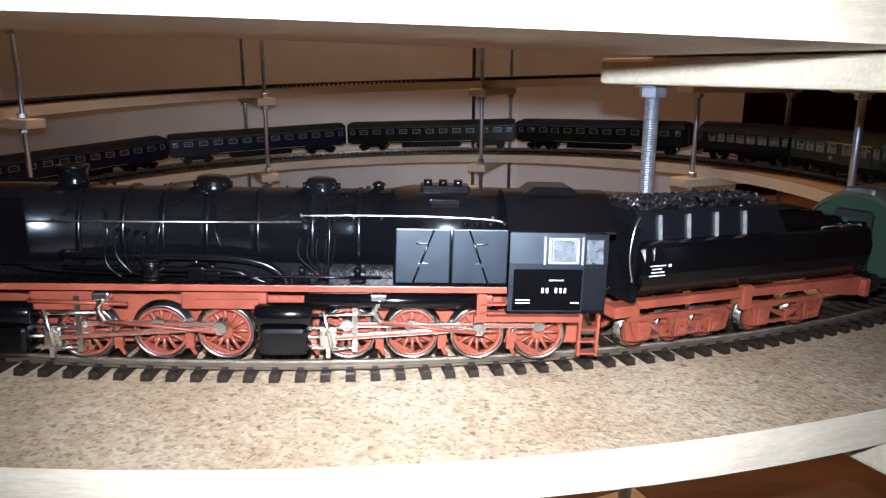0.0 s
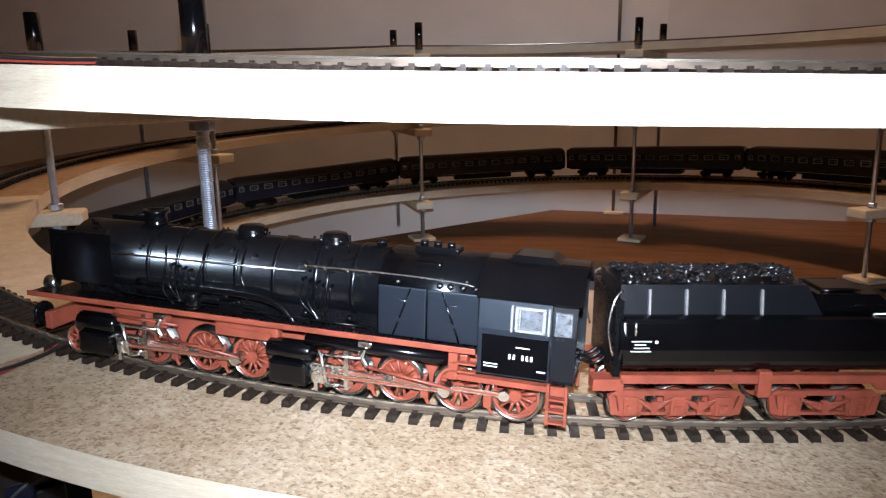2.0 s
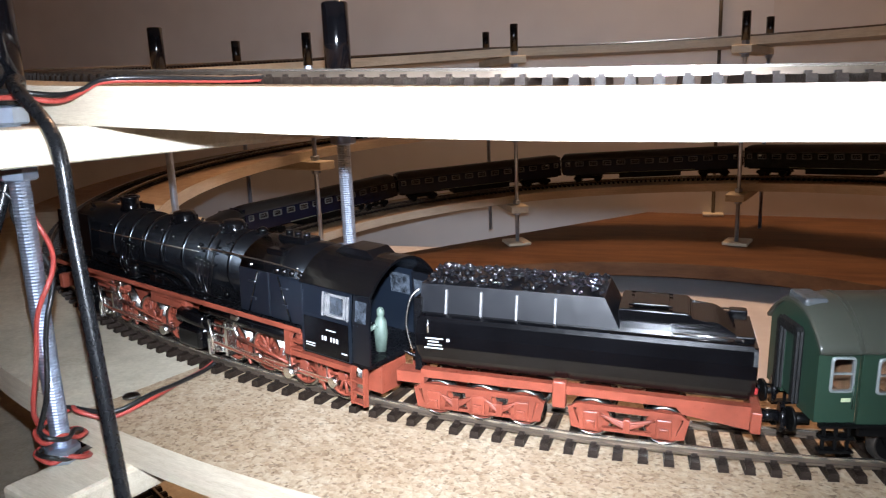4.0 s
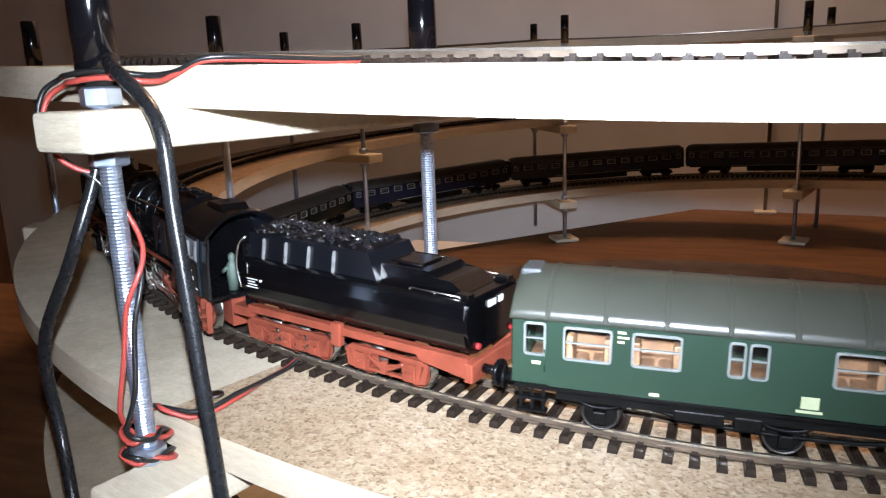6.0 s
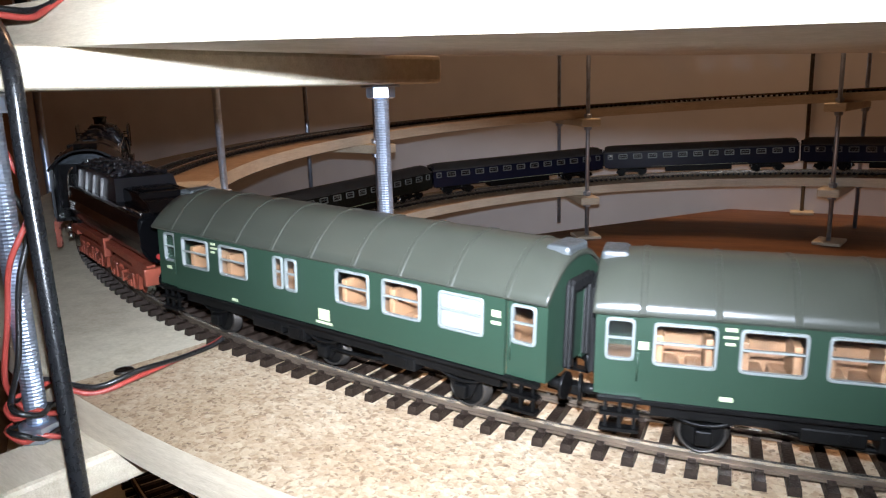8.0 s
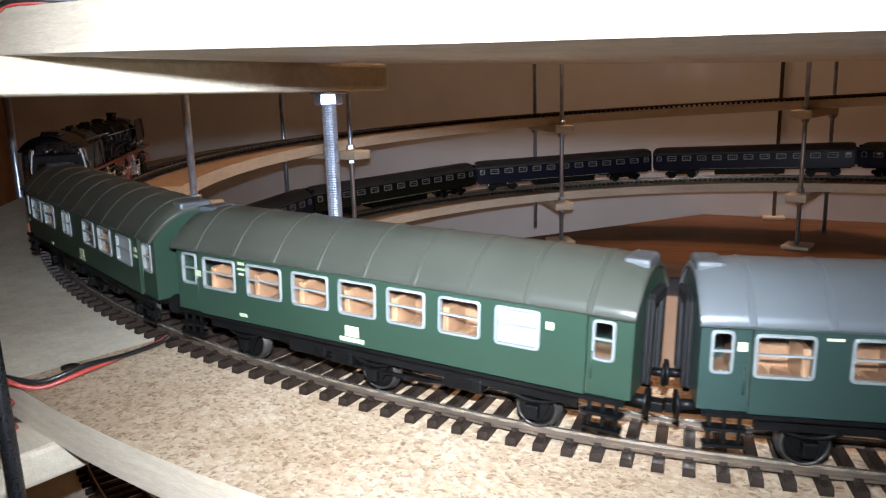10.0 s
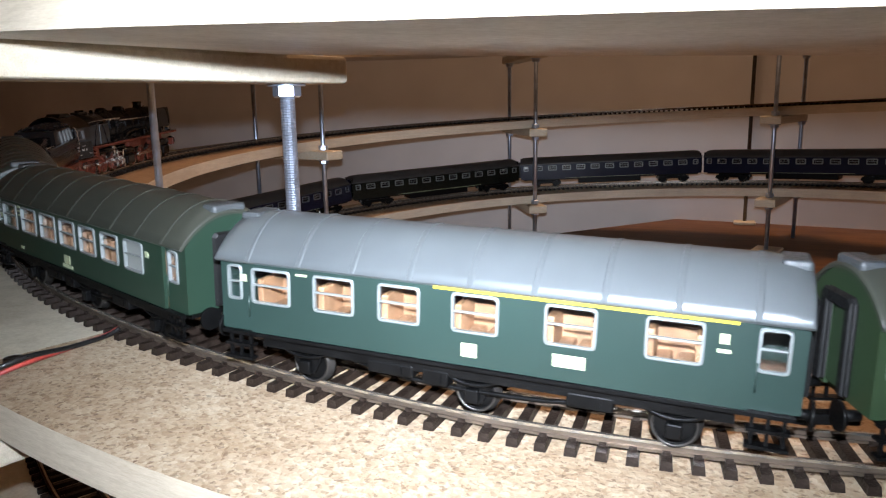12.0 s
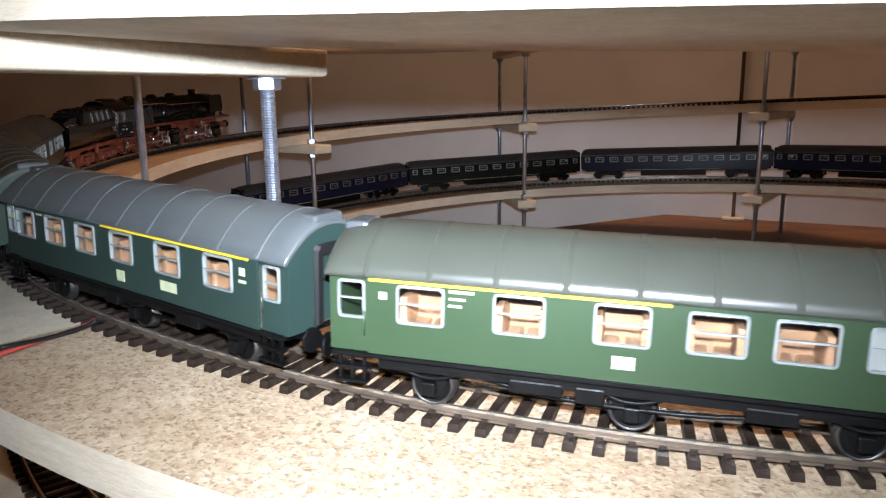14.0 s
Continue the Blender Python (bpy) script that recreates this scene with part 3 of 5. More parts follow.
        tube(bm, [(0.075, s * 0.0130, 0.0405), (0.062, s * 0.0137, 0.0330), (0.046, s * 0.0140, 0.0305), (-0.03, s * 0.0152, 0.0300)], 0.0004, 6)
        tube(bm, [(0.041, s * 0.0100, 0.0475), (0.0395, s * 0.0130, 0.0420), (0.0400, s * 0.0142, 0.0335), (0.036, s * 0.0146, 0.0292)], 0.0004, 6)
        tube(bm, [(0.013, s * 0.0085, 0.0490), (0.0125, s * 0.0130, 0.0420), (0.0110, s * 0.0138, 0.0375)], 0.0004, 6)
        tube(bm, [(-0.016, s * 0.0085, 0.0490), (-0.0165, s * 0.0132, 0.0420), (-0.0160, s * 0.0150, 0.0290)], 0.00045, 6)
        tube(bm, [(0.027, s * 0.0085, 0.0490), (0.0265, s * 0.0130, 0.0420), (0.029, s * 0.0138, 0.0325)], 0.0004, 6)
        part("pipework", bm, BLACK, L)
        # smoke deflector
        bm = bmesh.new()
        box(bm, 0.058, 0.082, min(s * 0.0150, s * 0.0157), max(s * 0.0150, s * 0.0157), 0.0330, 0.0505, bevel=0.0003)
        tube(bm, [(0.0815, s * 0.0160, 0.0350), (0.0805, s * 0.0163, 0.0440), (0.076, s * 0.0163, 0.0495), (0.068, s * 0.0160, 0.0505)], 0.00035, 6)
        rod(bm, (0.062, s * 0.0120, 0.0450), (0.062, s * 0.0152, 0.0450), 0.0004, 6)
        rod(bm, (0.077, s * 0.0120, 0.0450), (0.077, s * 0.0152, 0.0450), 0.0004, 6)
        part("smoke_deflector", bm, BLACK, L)
    rng = random.Random(11)
    for s in (1, -1):
        for i in range(26):
            x = rng.uniform(X(-104), 0.074)
            a = rng.uniform(0.15, 1.25)
            p = Vector((x, s * 0.0124 * cos(a), cz + 0.0124 * sin(a)))
            d = Vector((0, s * cos(a), sin(a)))
            bm = bmesh.new()
            rod(bm, p - d * 0.0003, p + d * rng.uniform(0.0006, 0.0013), rng.uniform(0.0003, 0.0007), 8)
            part("boiler_fitting", bm, BLACK, L)
        for x, n in ((0.030, 4), (-0.018, 5), (0.064, 3)):
            bm = bmesh.new()
            for i in range(n):
                rod(bm, (x + i * 0.0022, s * 0.0125, cz + 0.0015 + 0.0004 * i), (x + i * 0.0022, s * 0.0146, cz + 0.0015 + 0.0004 * i), 0.0005, 8)
                tube(bm, [(x + i * 0.0022, s * 0.0142, cz + 0.0015), (x + i * 0.0022 + 0.0004, s * 0.0150, cz - 0.004), (x + 0.003, s * 0.0150, cz - 0.0095)], 0.00028, 6)
            part("oil_feed", bm, BLACK, L)
        bm = bmesh.new()
        turned(bm, [(-0.0030, 0.0019), (-0.0024, 0.0024), (0.0024, 0.0024), (0.0030, 0.0019)], Matrix.Translation((0.0285, s * 0.0152, 0.0318)) @ pose(0, 0, 0, 0, 90, 0), 14)
        for e in (-0.0022, 0.0022):
            turned(bm, [(e - 0.0003, 0.0028), (e + 0.0003, 0.0028)], Matrix.Translation((0.0285, s * 0.0152, 0.0318)) @ pose(0, 0, 0, 0, 90, 0), 14)
        part("air_pump", bm, BLACK, L)
    # chimney, domes and fittings
    for name, x, prof in (("chimney", X(-25), [(0, 0.0042), (0.001, 0.0036), (0.0042, 0.0036), (0.0046, 0.0042), (0.0054, 0.0042), (0.0054, 0.0028), (0.003, 0.0028)]),
                          ("sand_dome", X(-60), [(-0.001, 0.0056), (0.0006, 0.0048), (0.0018, 0.0046), (0.0030, 0.0040), (0.0034, 0.0022), (0.0035, 0.0004)]),
                          ("steam_dome", X(-88), [(-0.001, 0.0054), (0.0006, 0.0044), (0.0020, 0.0042), (0.0030, 0.0036), (0.0034, 0.0020), (0.0035, 0.0004)]),
                          ("safety_valve", X(-103), [(-0.001, 0.0016), (0.0012, 0.0014), (0.0014, 0.0019), (0.0020, 0.0016), (0.0026, 0.0005)])):
        bm = bmesh.new()
        turned(bm, prof, Matrix.Translation((x, 0, cz + 0.0120)) @ pose(0, 0, 0, 0, -90, 0), 24)
        if name in ("sand_dome", "steam_dome"):
            for i in range(8):
                a = tau * i / 8
                rod(bm, (x + 0.0047 * cos(a), 0.0047 * sin(a), cz + 0.0120), (x + 0.0047 * cos(a), 0.0047 * sin(a), cz + 0.0138), 0.0005, 6)
        part(name, bm, BLACK, L)
    bm = bmesh.new()
    box(bm, X(-127), X(-114), -0.0035, 0.0035, 0.0508, 0.0535, bevel=0.0006)
    for q in (-116, -120, -124):
        rod(bm, (X(q), 0.0, 0.0530), (X(q), 0.0, 0.0548), 0.0012, 10)
    box(bm, X(-124), X(-116), 0.0035, 0.0110, 0.0480, 0.0505, bevel=0.0005)
    part("turret", bm, BLACK, L)
    # running boards
    for s in (1, -1):
        bm = bmesh.new()
        y0, y1 = sorted((s * 0.0100, s * 0.0172))
        box(bm, X(-136), 0.090, y0, y1, 0.0272, 0.0285)
        part("running_board", bm, BLACK_MATT, L)
        bm = bmesh.new()
        y0, y1 = sorted((s * 0.0166, s * 0.0175))
        box(bm, X(-136), 0.092, y0, y1, 0.0266, 0.0284, bevel=0.0002)
        part("board_edge", bm, RED, L)
    # cab
    cx0, cx1 = X(-162.1), X(-136.4)
    for s in (1, -1):
        yo = s * 0.0168
        def wall(a, b, z0, z1, bm):
            box(bm, a, b, min(yo, yo - s * 0.0010), max(yo, yo - s * 0.0010), z0, z1)
        bm = bmesh.new()
        w0, w1 = X(-154.2), X(-146.2)
        d0 = X(-155.7)
        wall(d0, cx1, 0.0214, 0.0349, bm)
        wall(d0, cx1, 0.0420, 0.0440, bm)
        wall(d0, w0, 0.0349, 0.0420, bm)
        wall(w1, cx1, 0.0349, 0.0420, bm)
        for i in range(16):
            for zz in (0.0341, 0.0434):
                box(bm, cx1 - 0.001 - i * 0.0015, cx1 - 0.0007 - i * 0.0015, min(yo, yo + s * 0.0002), max(yo, yo + s * 0.0002), zz - 0.00015, zz + 0.00015)
        for i in range(14):
            box(bm, cx1 - 0.0008, cx1 - 0.0004, min(yo, yo + s * 0.0002), max(yo, yo + s * 0.0002), 0.0215 + i * 0.0015, 0.0218 + i * 0.0015)
        part("cab_side", bm, BLACK_SATIN, L)
        bm = bmesh.new()
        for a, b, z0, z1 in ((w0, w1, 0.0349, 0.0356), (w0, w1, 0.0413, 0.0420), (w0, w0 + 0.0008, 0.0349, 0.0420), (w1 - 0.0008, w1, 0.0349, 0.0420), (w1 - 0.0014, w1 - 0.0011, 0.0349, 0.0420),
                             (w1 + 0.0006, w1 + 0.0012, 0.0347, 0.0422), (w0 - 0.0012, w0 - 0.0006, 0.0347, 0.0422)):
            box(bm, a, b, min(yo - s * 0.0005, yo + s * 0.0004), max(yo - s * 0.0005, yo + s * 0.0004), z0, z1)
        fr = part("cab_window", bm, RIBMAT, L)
        bm = bmesh.new()
        box(bm, w0, w1, yo - s * 0.0006 - 0.0001, yo - s * 0.0006 + 0.0001, 0.0349, 0.0420)
        part("pane", bm, CAB_PANE, fr).visible_shadow = False
        bm = bmesh.new()
        e0, e1 = cx0 + 0.0012, d0 - 0.0008
        yd = yo - s * 0.0012
        for a, b, z0, z1 in ((cx0, d0 - 0.0002, 0.0215, 0.0345), (cx0, d0 - 0.0002, 0.0412, 0.0438), (cx0, e0, 0.0345, 0.0412), (e1, d0 - 0.0002, 0.0345, 0.0412)):
            box(bm, a, b, min(yd, yd - s * 0.0008), max(yd, yd - s * 0.0008), z0, z1)
        dr = part("cab_door", bm, BUNKER, L)
        bm = bmesh.new()
        box(bm, e0, e1, yd - s * 0.0005 - 0.0001, yd - s * 0.0005 + 0.0001, 0.0345, 0.0412)
        part("pane", bm, CAB_PANE, dr).visible_shadow = False
        # glossy panel with small lettering as bars
        bm = bmesh.new()
        y0, y1 = sorted((yo, yo + s * 0.0002))
        box(bm, d0 + 0.0004, cx1 - 0.0012, y0, y1, 0.0218, 0.0334)
        part("name_panel", bm, BLACK, L)
        bm = bmesh.new()
        y0, y1 = sorted((yo + s * 0.0002, yo + s * 0.0004))
        for i in range(6):
            if i != 2:
                box(bm, X(-148.5) + 0.0034 - i * 0.0012 - 0.00030, X(-148.5) + 0.0034 - i * 0.0012 + 0.00030, y0, y1, 0.0268, 0.0282)
        box(bm, X(-150.5), X(-146.8), y0, y1, 0.0302, 0.0305)
        for k in range(2):
            box(bm, X(-142), X(-138.3), y0, y1, 0.0238 + k * 0.0008, 0.0241 + k * 0.0008)
        box(bm, X(-154.8), X(-152.6), y0, y1, 0.0238, 0.0242)
        part("cab_lettering", bm, WHITE, L)
        # steps
        bm = bmesh.new()
        for xx in (X(-160.6), X(-155.8)):
            box(bm, xx - 0.0004, xx + 0.0004, min(s * 0.0150, s * 0.0168), max(s * 0.0150, s * 0.0168), 0.0084, 0.0205)
        for z in (0.0090, 0.0125, 0.0160):
            box(bm, X(-160.6), X(-155.8), min(s * 0.0146, s * 0.0172), max(s * 0.0146, s * 0.0172), z, z + 0.0006)
        part("cab_ladder", bm, RED, L)
        bm = bmesh.new()
        box(bm, X(-156), X(-128), min(s * 0.0140, s * 0.0166), max(s * 0.0140, s * 0.0166), 0.0182, 0.0198)
        box(bm, X(-131), X(-128.5), min(s * 0.0140, s * 0.0170), max(s * 0.0140, s * 0.0170), 0.0182, 0.0262)
        for z in (0.0205, 0.0230):
            box(bm, X(-136), X(-129), min(s * 0.0150, s * 0.0170), max(s * 0.0150, s * 0.0170), z, z + 0.0006)
        part("cab_bracket", bm, RED, L)
    bm = bmesh.new()
    box(bm, cx1 - 0.001, cx1, -0.0158, 0.0158, 0.0205, 0.0430)
    part("cab_front", bm, BLACK, L)
    bm = bmesh.new()
    box(bm, cx0, cx1 - 0.001, -0.0155, 0.0155, 0.0205, 0.0220)
    part("cab_floor", bm, BLACK_MATT, L)
    bm = bmesh.new()
    outline = arc_outline(0.0166, 0.0438, 0.0525, 2.3, 18)
    inner = [(y * 0.95, z - 0.0008) for y, z in outline][::-1]
    prism(bm, outline + inner, cx0 - 0.0012, cx1 + 0.0008, axis="x")
    part("cab_roof", bm, BLACK, L)
    bm = bmesh.new()
    prism(bm, [(cx0 + 0.006, 0.0518), (cx0 + 0.022, 0.0518), (cx0 + 0.019, 0.0540), (cx0 + 0.009, 0.0540)], -0.0052, 0.0052)
    part("roof_hatch", bm, BLACK, L)
    bm = bmesh.new()
    turned(bm, [(0, 0.0018), (0.006, 0.0022), (0.010, 0.0018), (0.0112, 0.0009), (0.012, 0.0013), (0.0134, 0.0012), (0.0142, 0.0004)], Matrix.Translation((cx0 + 0.005, 0.004, 0.0222)) @ pose(0, 0, 0, 0, -90, 0), 12)
    rod(bm, (cx0 + 0.005, 0.006, 0.031), (cx0 + 0.009, 0.0065, 0.028), 0.0007, 8)
    part("figure", bm, FIGURE, L, "small greenish painted toy figure in the cab")
    # frame, beam, buffers
    bm = bmesh.new()
    box(bm, X(-137), 0.083, -0.0060, 0.0060, 0.0085, 0.0262)
    box(bm, X(-159), X(-137), -0.0060, 0.0060, 0.0085, 0.0198)
    part("main_frame", bm, RED, L)
    # Black boxes under the boiler keep its gap dark in place of shade.
    bm = bmesh.new()
    box(bm, X(-136), 0.080, -0.0132, 0.0132, 0.0262, 0.0271)
    box(bm, X(-107), 0.076, -0.0100, 0.0100, 0.0286, 0.0345)
    part("boiler_saddle", bm, BLACK_MATT, L)
    for s in (1, -1):
        for a, b, z0, z1 in ((0.060, 0.040, 0.0200, 0.0255), (0.022, 0.0, 0.0205, 0.0258), (-0.010, -0.030, 0.0215, 0.0255), (-0.040, -0.060, 0.0215, 0.0250)):
            bm = bmesh.new()
            box(bm, b, a, min(s * 0.0105, s * 0.0140), max(s * 0.0105, s * 0.0140), z0, z1, bevel=0.0005)
            box(bm, b + 0.002, a - 0.004, min(s * 0.0140, s * 0.0146), max(s * 0.0140, s * 0.0146), z0 + 0.0015, z0 + 0.003)
            part("frame_bracket", bm, RED, L)
        for xx in (0.0205, -0.012, -0.030, -0.047, -0.066, 0.039):
            bm = bmesh.new()
            tube(bm, [(xx, s * 0.0105, 0.016), (xx + 0.001, s * 0.0110, 0.012), (xx, s * 0.0110, 0.0085), (xx - 0.001, s * 0.0108, 0.0065)], 0.0006, 6)
            box(bm, xx - 0.0008, xx + 0.0014, min(s * 0.0098, s * 0.0116), max(s * 0.0098, s * 0.0116), 0.0085, 0.0135)
            part("brake_hanger", bm, RED, L)
        bm = bmesh.new()
        rod(bm, (-0.010, s * 0.0138, 0.0232), (-0.058, s * 0.0138, 0.0232), 0.0021, 14)
        part("air_tank", bm, BLACK, L)
        bm = bmesh.new()
        rod(bm, (0.0865, s * 0.0098, 0.0180), (0.0925, s * 0.0098, 0.0180), 0.0016, 10)
        turned(bm, [(0.0925, 0.0042), (0.0935, 0.0044), (0.0940, 0.0036)], Matrix.Translation((0, s * 0.0098, 0.0180)), 16)
        part("buffer", bm, BLACK_MATT, L)
        bm = bmesh.new()
        turned(bm, [(0.0850, 0.0016), (0.0860, 0.0024), (0.0890, 0.0026), (0.0892, 0.0019)], Matrix.Translation((0, s * 0.0105, 0.0300)), 14)
        part("headlamp", bm, STEEL, L)
    bm = bmesh.new()
    box(bm, 0.0835, 0.0865, -0.0165, 0.0165, 0.0150, 0.0212, bevel=0.0005)
    part("buffer_beam", bm, RED, L)
    bm = bmesh.new()
    box(bm, 0.0720, 0.0880, -0.0160, 0.0160, 0.0262, 0.0275)
    part("front_deck", bm, BLACK_MATT, L)
    # the upper cab sides lean inwards
    for ob in L.children_recursive:
        if ob.name.split(".")[0] in ("cab_side", "cab_window", "pane", "cab_door"):
            for v in ob.data.vertices:
                if v.co.z > 0.0340:
                    v.co.y -= math.copysign((v.co.z - 0.0340) * 0.09, v.co.y)
    for ob in L.children_recursive:
        ob.data.transform(Matrix.Diagonal((STRETCH, 1, 1.03, 1)))
    # wheels, cylinders and rods of the two engine units
    r = 0.0082
    me, ty, sp = spoked_wheel_mesh(r), tyre_mesh(r), spoke_mesh(r)
    units = ((0.0702, (50.6, 30.0, 12.3), 2), (-0.0047, (-22.4, -40.7, -59.7, -77.6), 2))
    crank = 0.0031
    for cyl_x, wheels, drive in units:
        xs = [w * 0.001 for w in wheels]
        for x in xs:
            add_wheelset(L, me, ty, x, r, sp)
        zc = RAIL_TOP + r
        for s in (1, -1):
            ph = 0.6 if s == 1 else 0.6 + pi / 2
            yy = lambda a, b: (min(s * a, s * b), max(s * a, s * b))
            bm = bmesh.new()
            box(bm, cyl_x - 0.0068, cyl_x + 0.0068, *yy(0.0098, 0.0172), 0.0085, 0.0168, bevel=0.0014)
            turned(bm, [(cyl_x - 0.0080, 0.0026), (cyl_x - 0.0072, 0.0034), (cyl_x + 0.0072, 0.0034), (cyl_x + 0.0080, 0.0026)], Matrix.Translation((0, s * 0.0135, 0.0196)), 20)
            for i in range(6):
                a = tau * i / 6
                for e in (-1, 1):
                    rod(bm, (cyl_x + e * 0.0066, s * 0.0136 + 0.0026 * cos(a), 0.0127 + 0.0030 * sin(a)), (cyl_x + e * 0.0076, s * 0.0136 + 0.0026 * cos(a), 0.0127 + 0.0030 * sin(a)), 0.0004, 6)
            part("cylinder_block", bm, BLACK, L)
            bm = bmesh.new()
            box(bm, cyl_x - 0.0195, cyl_x - 0.0066, *yy(0.0126, 0.0142), 0.0155, 0.0163)
            box(bm, cyl_x - 0.0195, cyl_x - 0.0066, *yy(0.0126, 0.0142), 0.0096, 0.0103)
            box(bm, cyl_x - 0.0205, cyl_x - 0.0190, *yy(0.0110, 0.0150), 0.0090, 0.0250)
            part("slide_bar", bm, STEEL, L)
            bm = bmesh.new()
            tube(bm, [(cyl_x - 0.0270, s * 0.0150, 0.0245), (cyl_x - 0.0252, s * 0.0150, 0.0215), (cyl_x - 0.0270, s * 0.0150, 0.0180)], 0.0009, 8)
            rod(bm, (cyl_x - 0.0075, s * 0.0152, 0.0200), (cyl_x - 0.0265, s * 0.0152, 0.0205), 0.0005, 8)
            rod(bm, (cyl_x - 0.0110, s * 0.0156, 0.0215), (cyl_x - 0.0135, s * 0.0156, 0.0095), 0.0006, 8)
            rod(bm, (cyl_x - 0.0135, s * 0.0156, 0.0098), (cyl_x - 0.0180, s * 0.0156, 0.0108), 0.0005, 8)
            box(bm, cyl_x - 0.0285, cyl_x - 0.0240, *yy(0.0120, 0.0158), 0.0240, 0.0262, bevel=0.0004)
            part("valve_gear", bm, STEEL, L)
            bm = bmesh.new()
            rod(bm, (cyl_x - 0.0070, s * 0.0148, 0.0235), (cyl_x - 0.0330, s * 0.0148, 0.0228), 0.0006, 6)
            rod(bm, (cyl_x - 0.0270, s * 0.0154, 0.0180), (xs[drive] + 0.001, s * 0.0162, zc + 0.0022), 0.0005, 6)
            part("gear_rod", bm, RED, L)
            # coupling rod rides on the crank pins
            bm = bmesh.new()
            for a, b in zip(xs, xs[1:]):
                box(bm, b, a, *yy(0.0112, 0.0120), zc - 0.0008, zc + 0.0008)
                box(bm, b + 0.0018, a - 0.0018, *yy(0.0118, 0.0122), zc - 0.0003, zc + 0.0003, mat=1)
            for x in xs:
                rod(bm, (x, s * 0.0108, zc), (x, s * 0.0128, zc), 0.0017, 14)
            link = part("coupling_rod", bm, [STEEL, RED], L, "bright steel coupling rod with a red groove")
            CRANKS.append((link, lambda a, c=crank: Matrix.Translation((c * sin(a), 0, c * cos(a))), r, ph))
            # connecting rod and crosshead
            length = cyl_x - 0.0125 - xs[drive]
            bm = bmesh.new()
            box(bm, 0, length, *yy(0.0142, 0.0150), -0.0007, 0.0007)
            box(bm, 0.002, length - 0.002, *yy(0.0148, 0.0152), -0.00028, 0.00028, mat=1)
            rod(bm, (0, s * 0.0122, 0), (0, s * 0.0158, 0), 0.0019, 14)
            rod(bm, (length, s * 0.0138, 0), (length, s * 0.0154, 0), 0.0012, 12)
            con = part("connecting_rod", bm, [STEEL, RED], L, "bright steel connecting rod with a red groove")

            def con_pose(a, c=crank, x0=xs[drive], n=length, z=zc):
                return Matrix.Translation((x0 + c * sin(a), 0, z + c * cos(a))) @ pose(0, 0, 0, 0, math.degrees(math.asin(c * cos(a) / n)), 0)
            CRANKS.append((con, con_pose, r, ph))
            bm = bmesh.new()
            box(bm, -0.0024, 0.0024, *yy(0.0122, 0.0148), zc - 0.0028, zc + 0.0028, bevel=0.0005)
            rod(bm, (0.0, s * 0.0135, zc), (0.0125, s * 0.0135, zc), 0.0006, 8)
            box(bm, -0.0006, 0.0006, *yy(0.0140, 0.0156), zc - 0.0055, zc)
            cross = part("crosshead", bm, STEEL, L)

            def cross_pose(a, c=crank, x0=xs[drive], n=length):
                return Matrix.Translation((x0 + c * sin(a) + math.sqrt(n * n - (c * cos(a)) ** 2), 0, 0))
            CRANKS.append((cross, cross_pose, r, ph))
    # leading truck wheels under the front deck
    me2, ty2 = spoked_wheel_mesh(0.0056), tyre_mesh(0.0056)
    add_wheelset(L, me2, ty2, 0.0833, 0.0056, spoke_mesh(0.0056), 9)


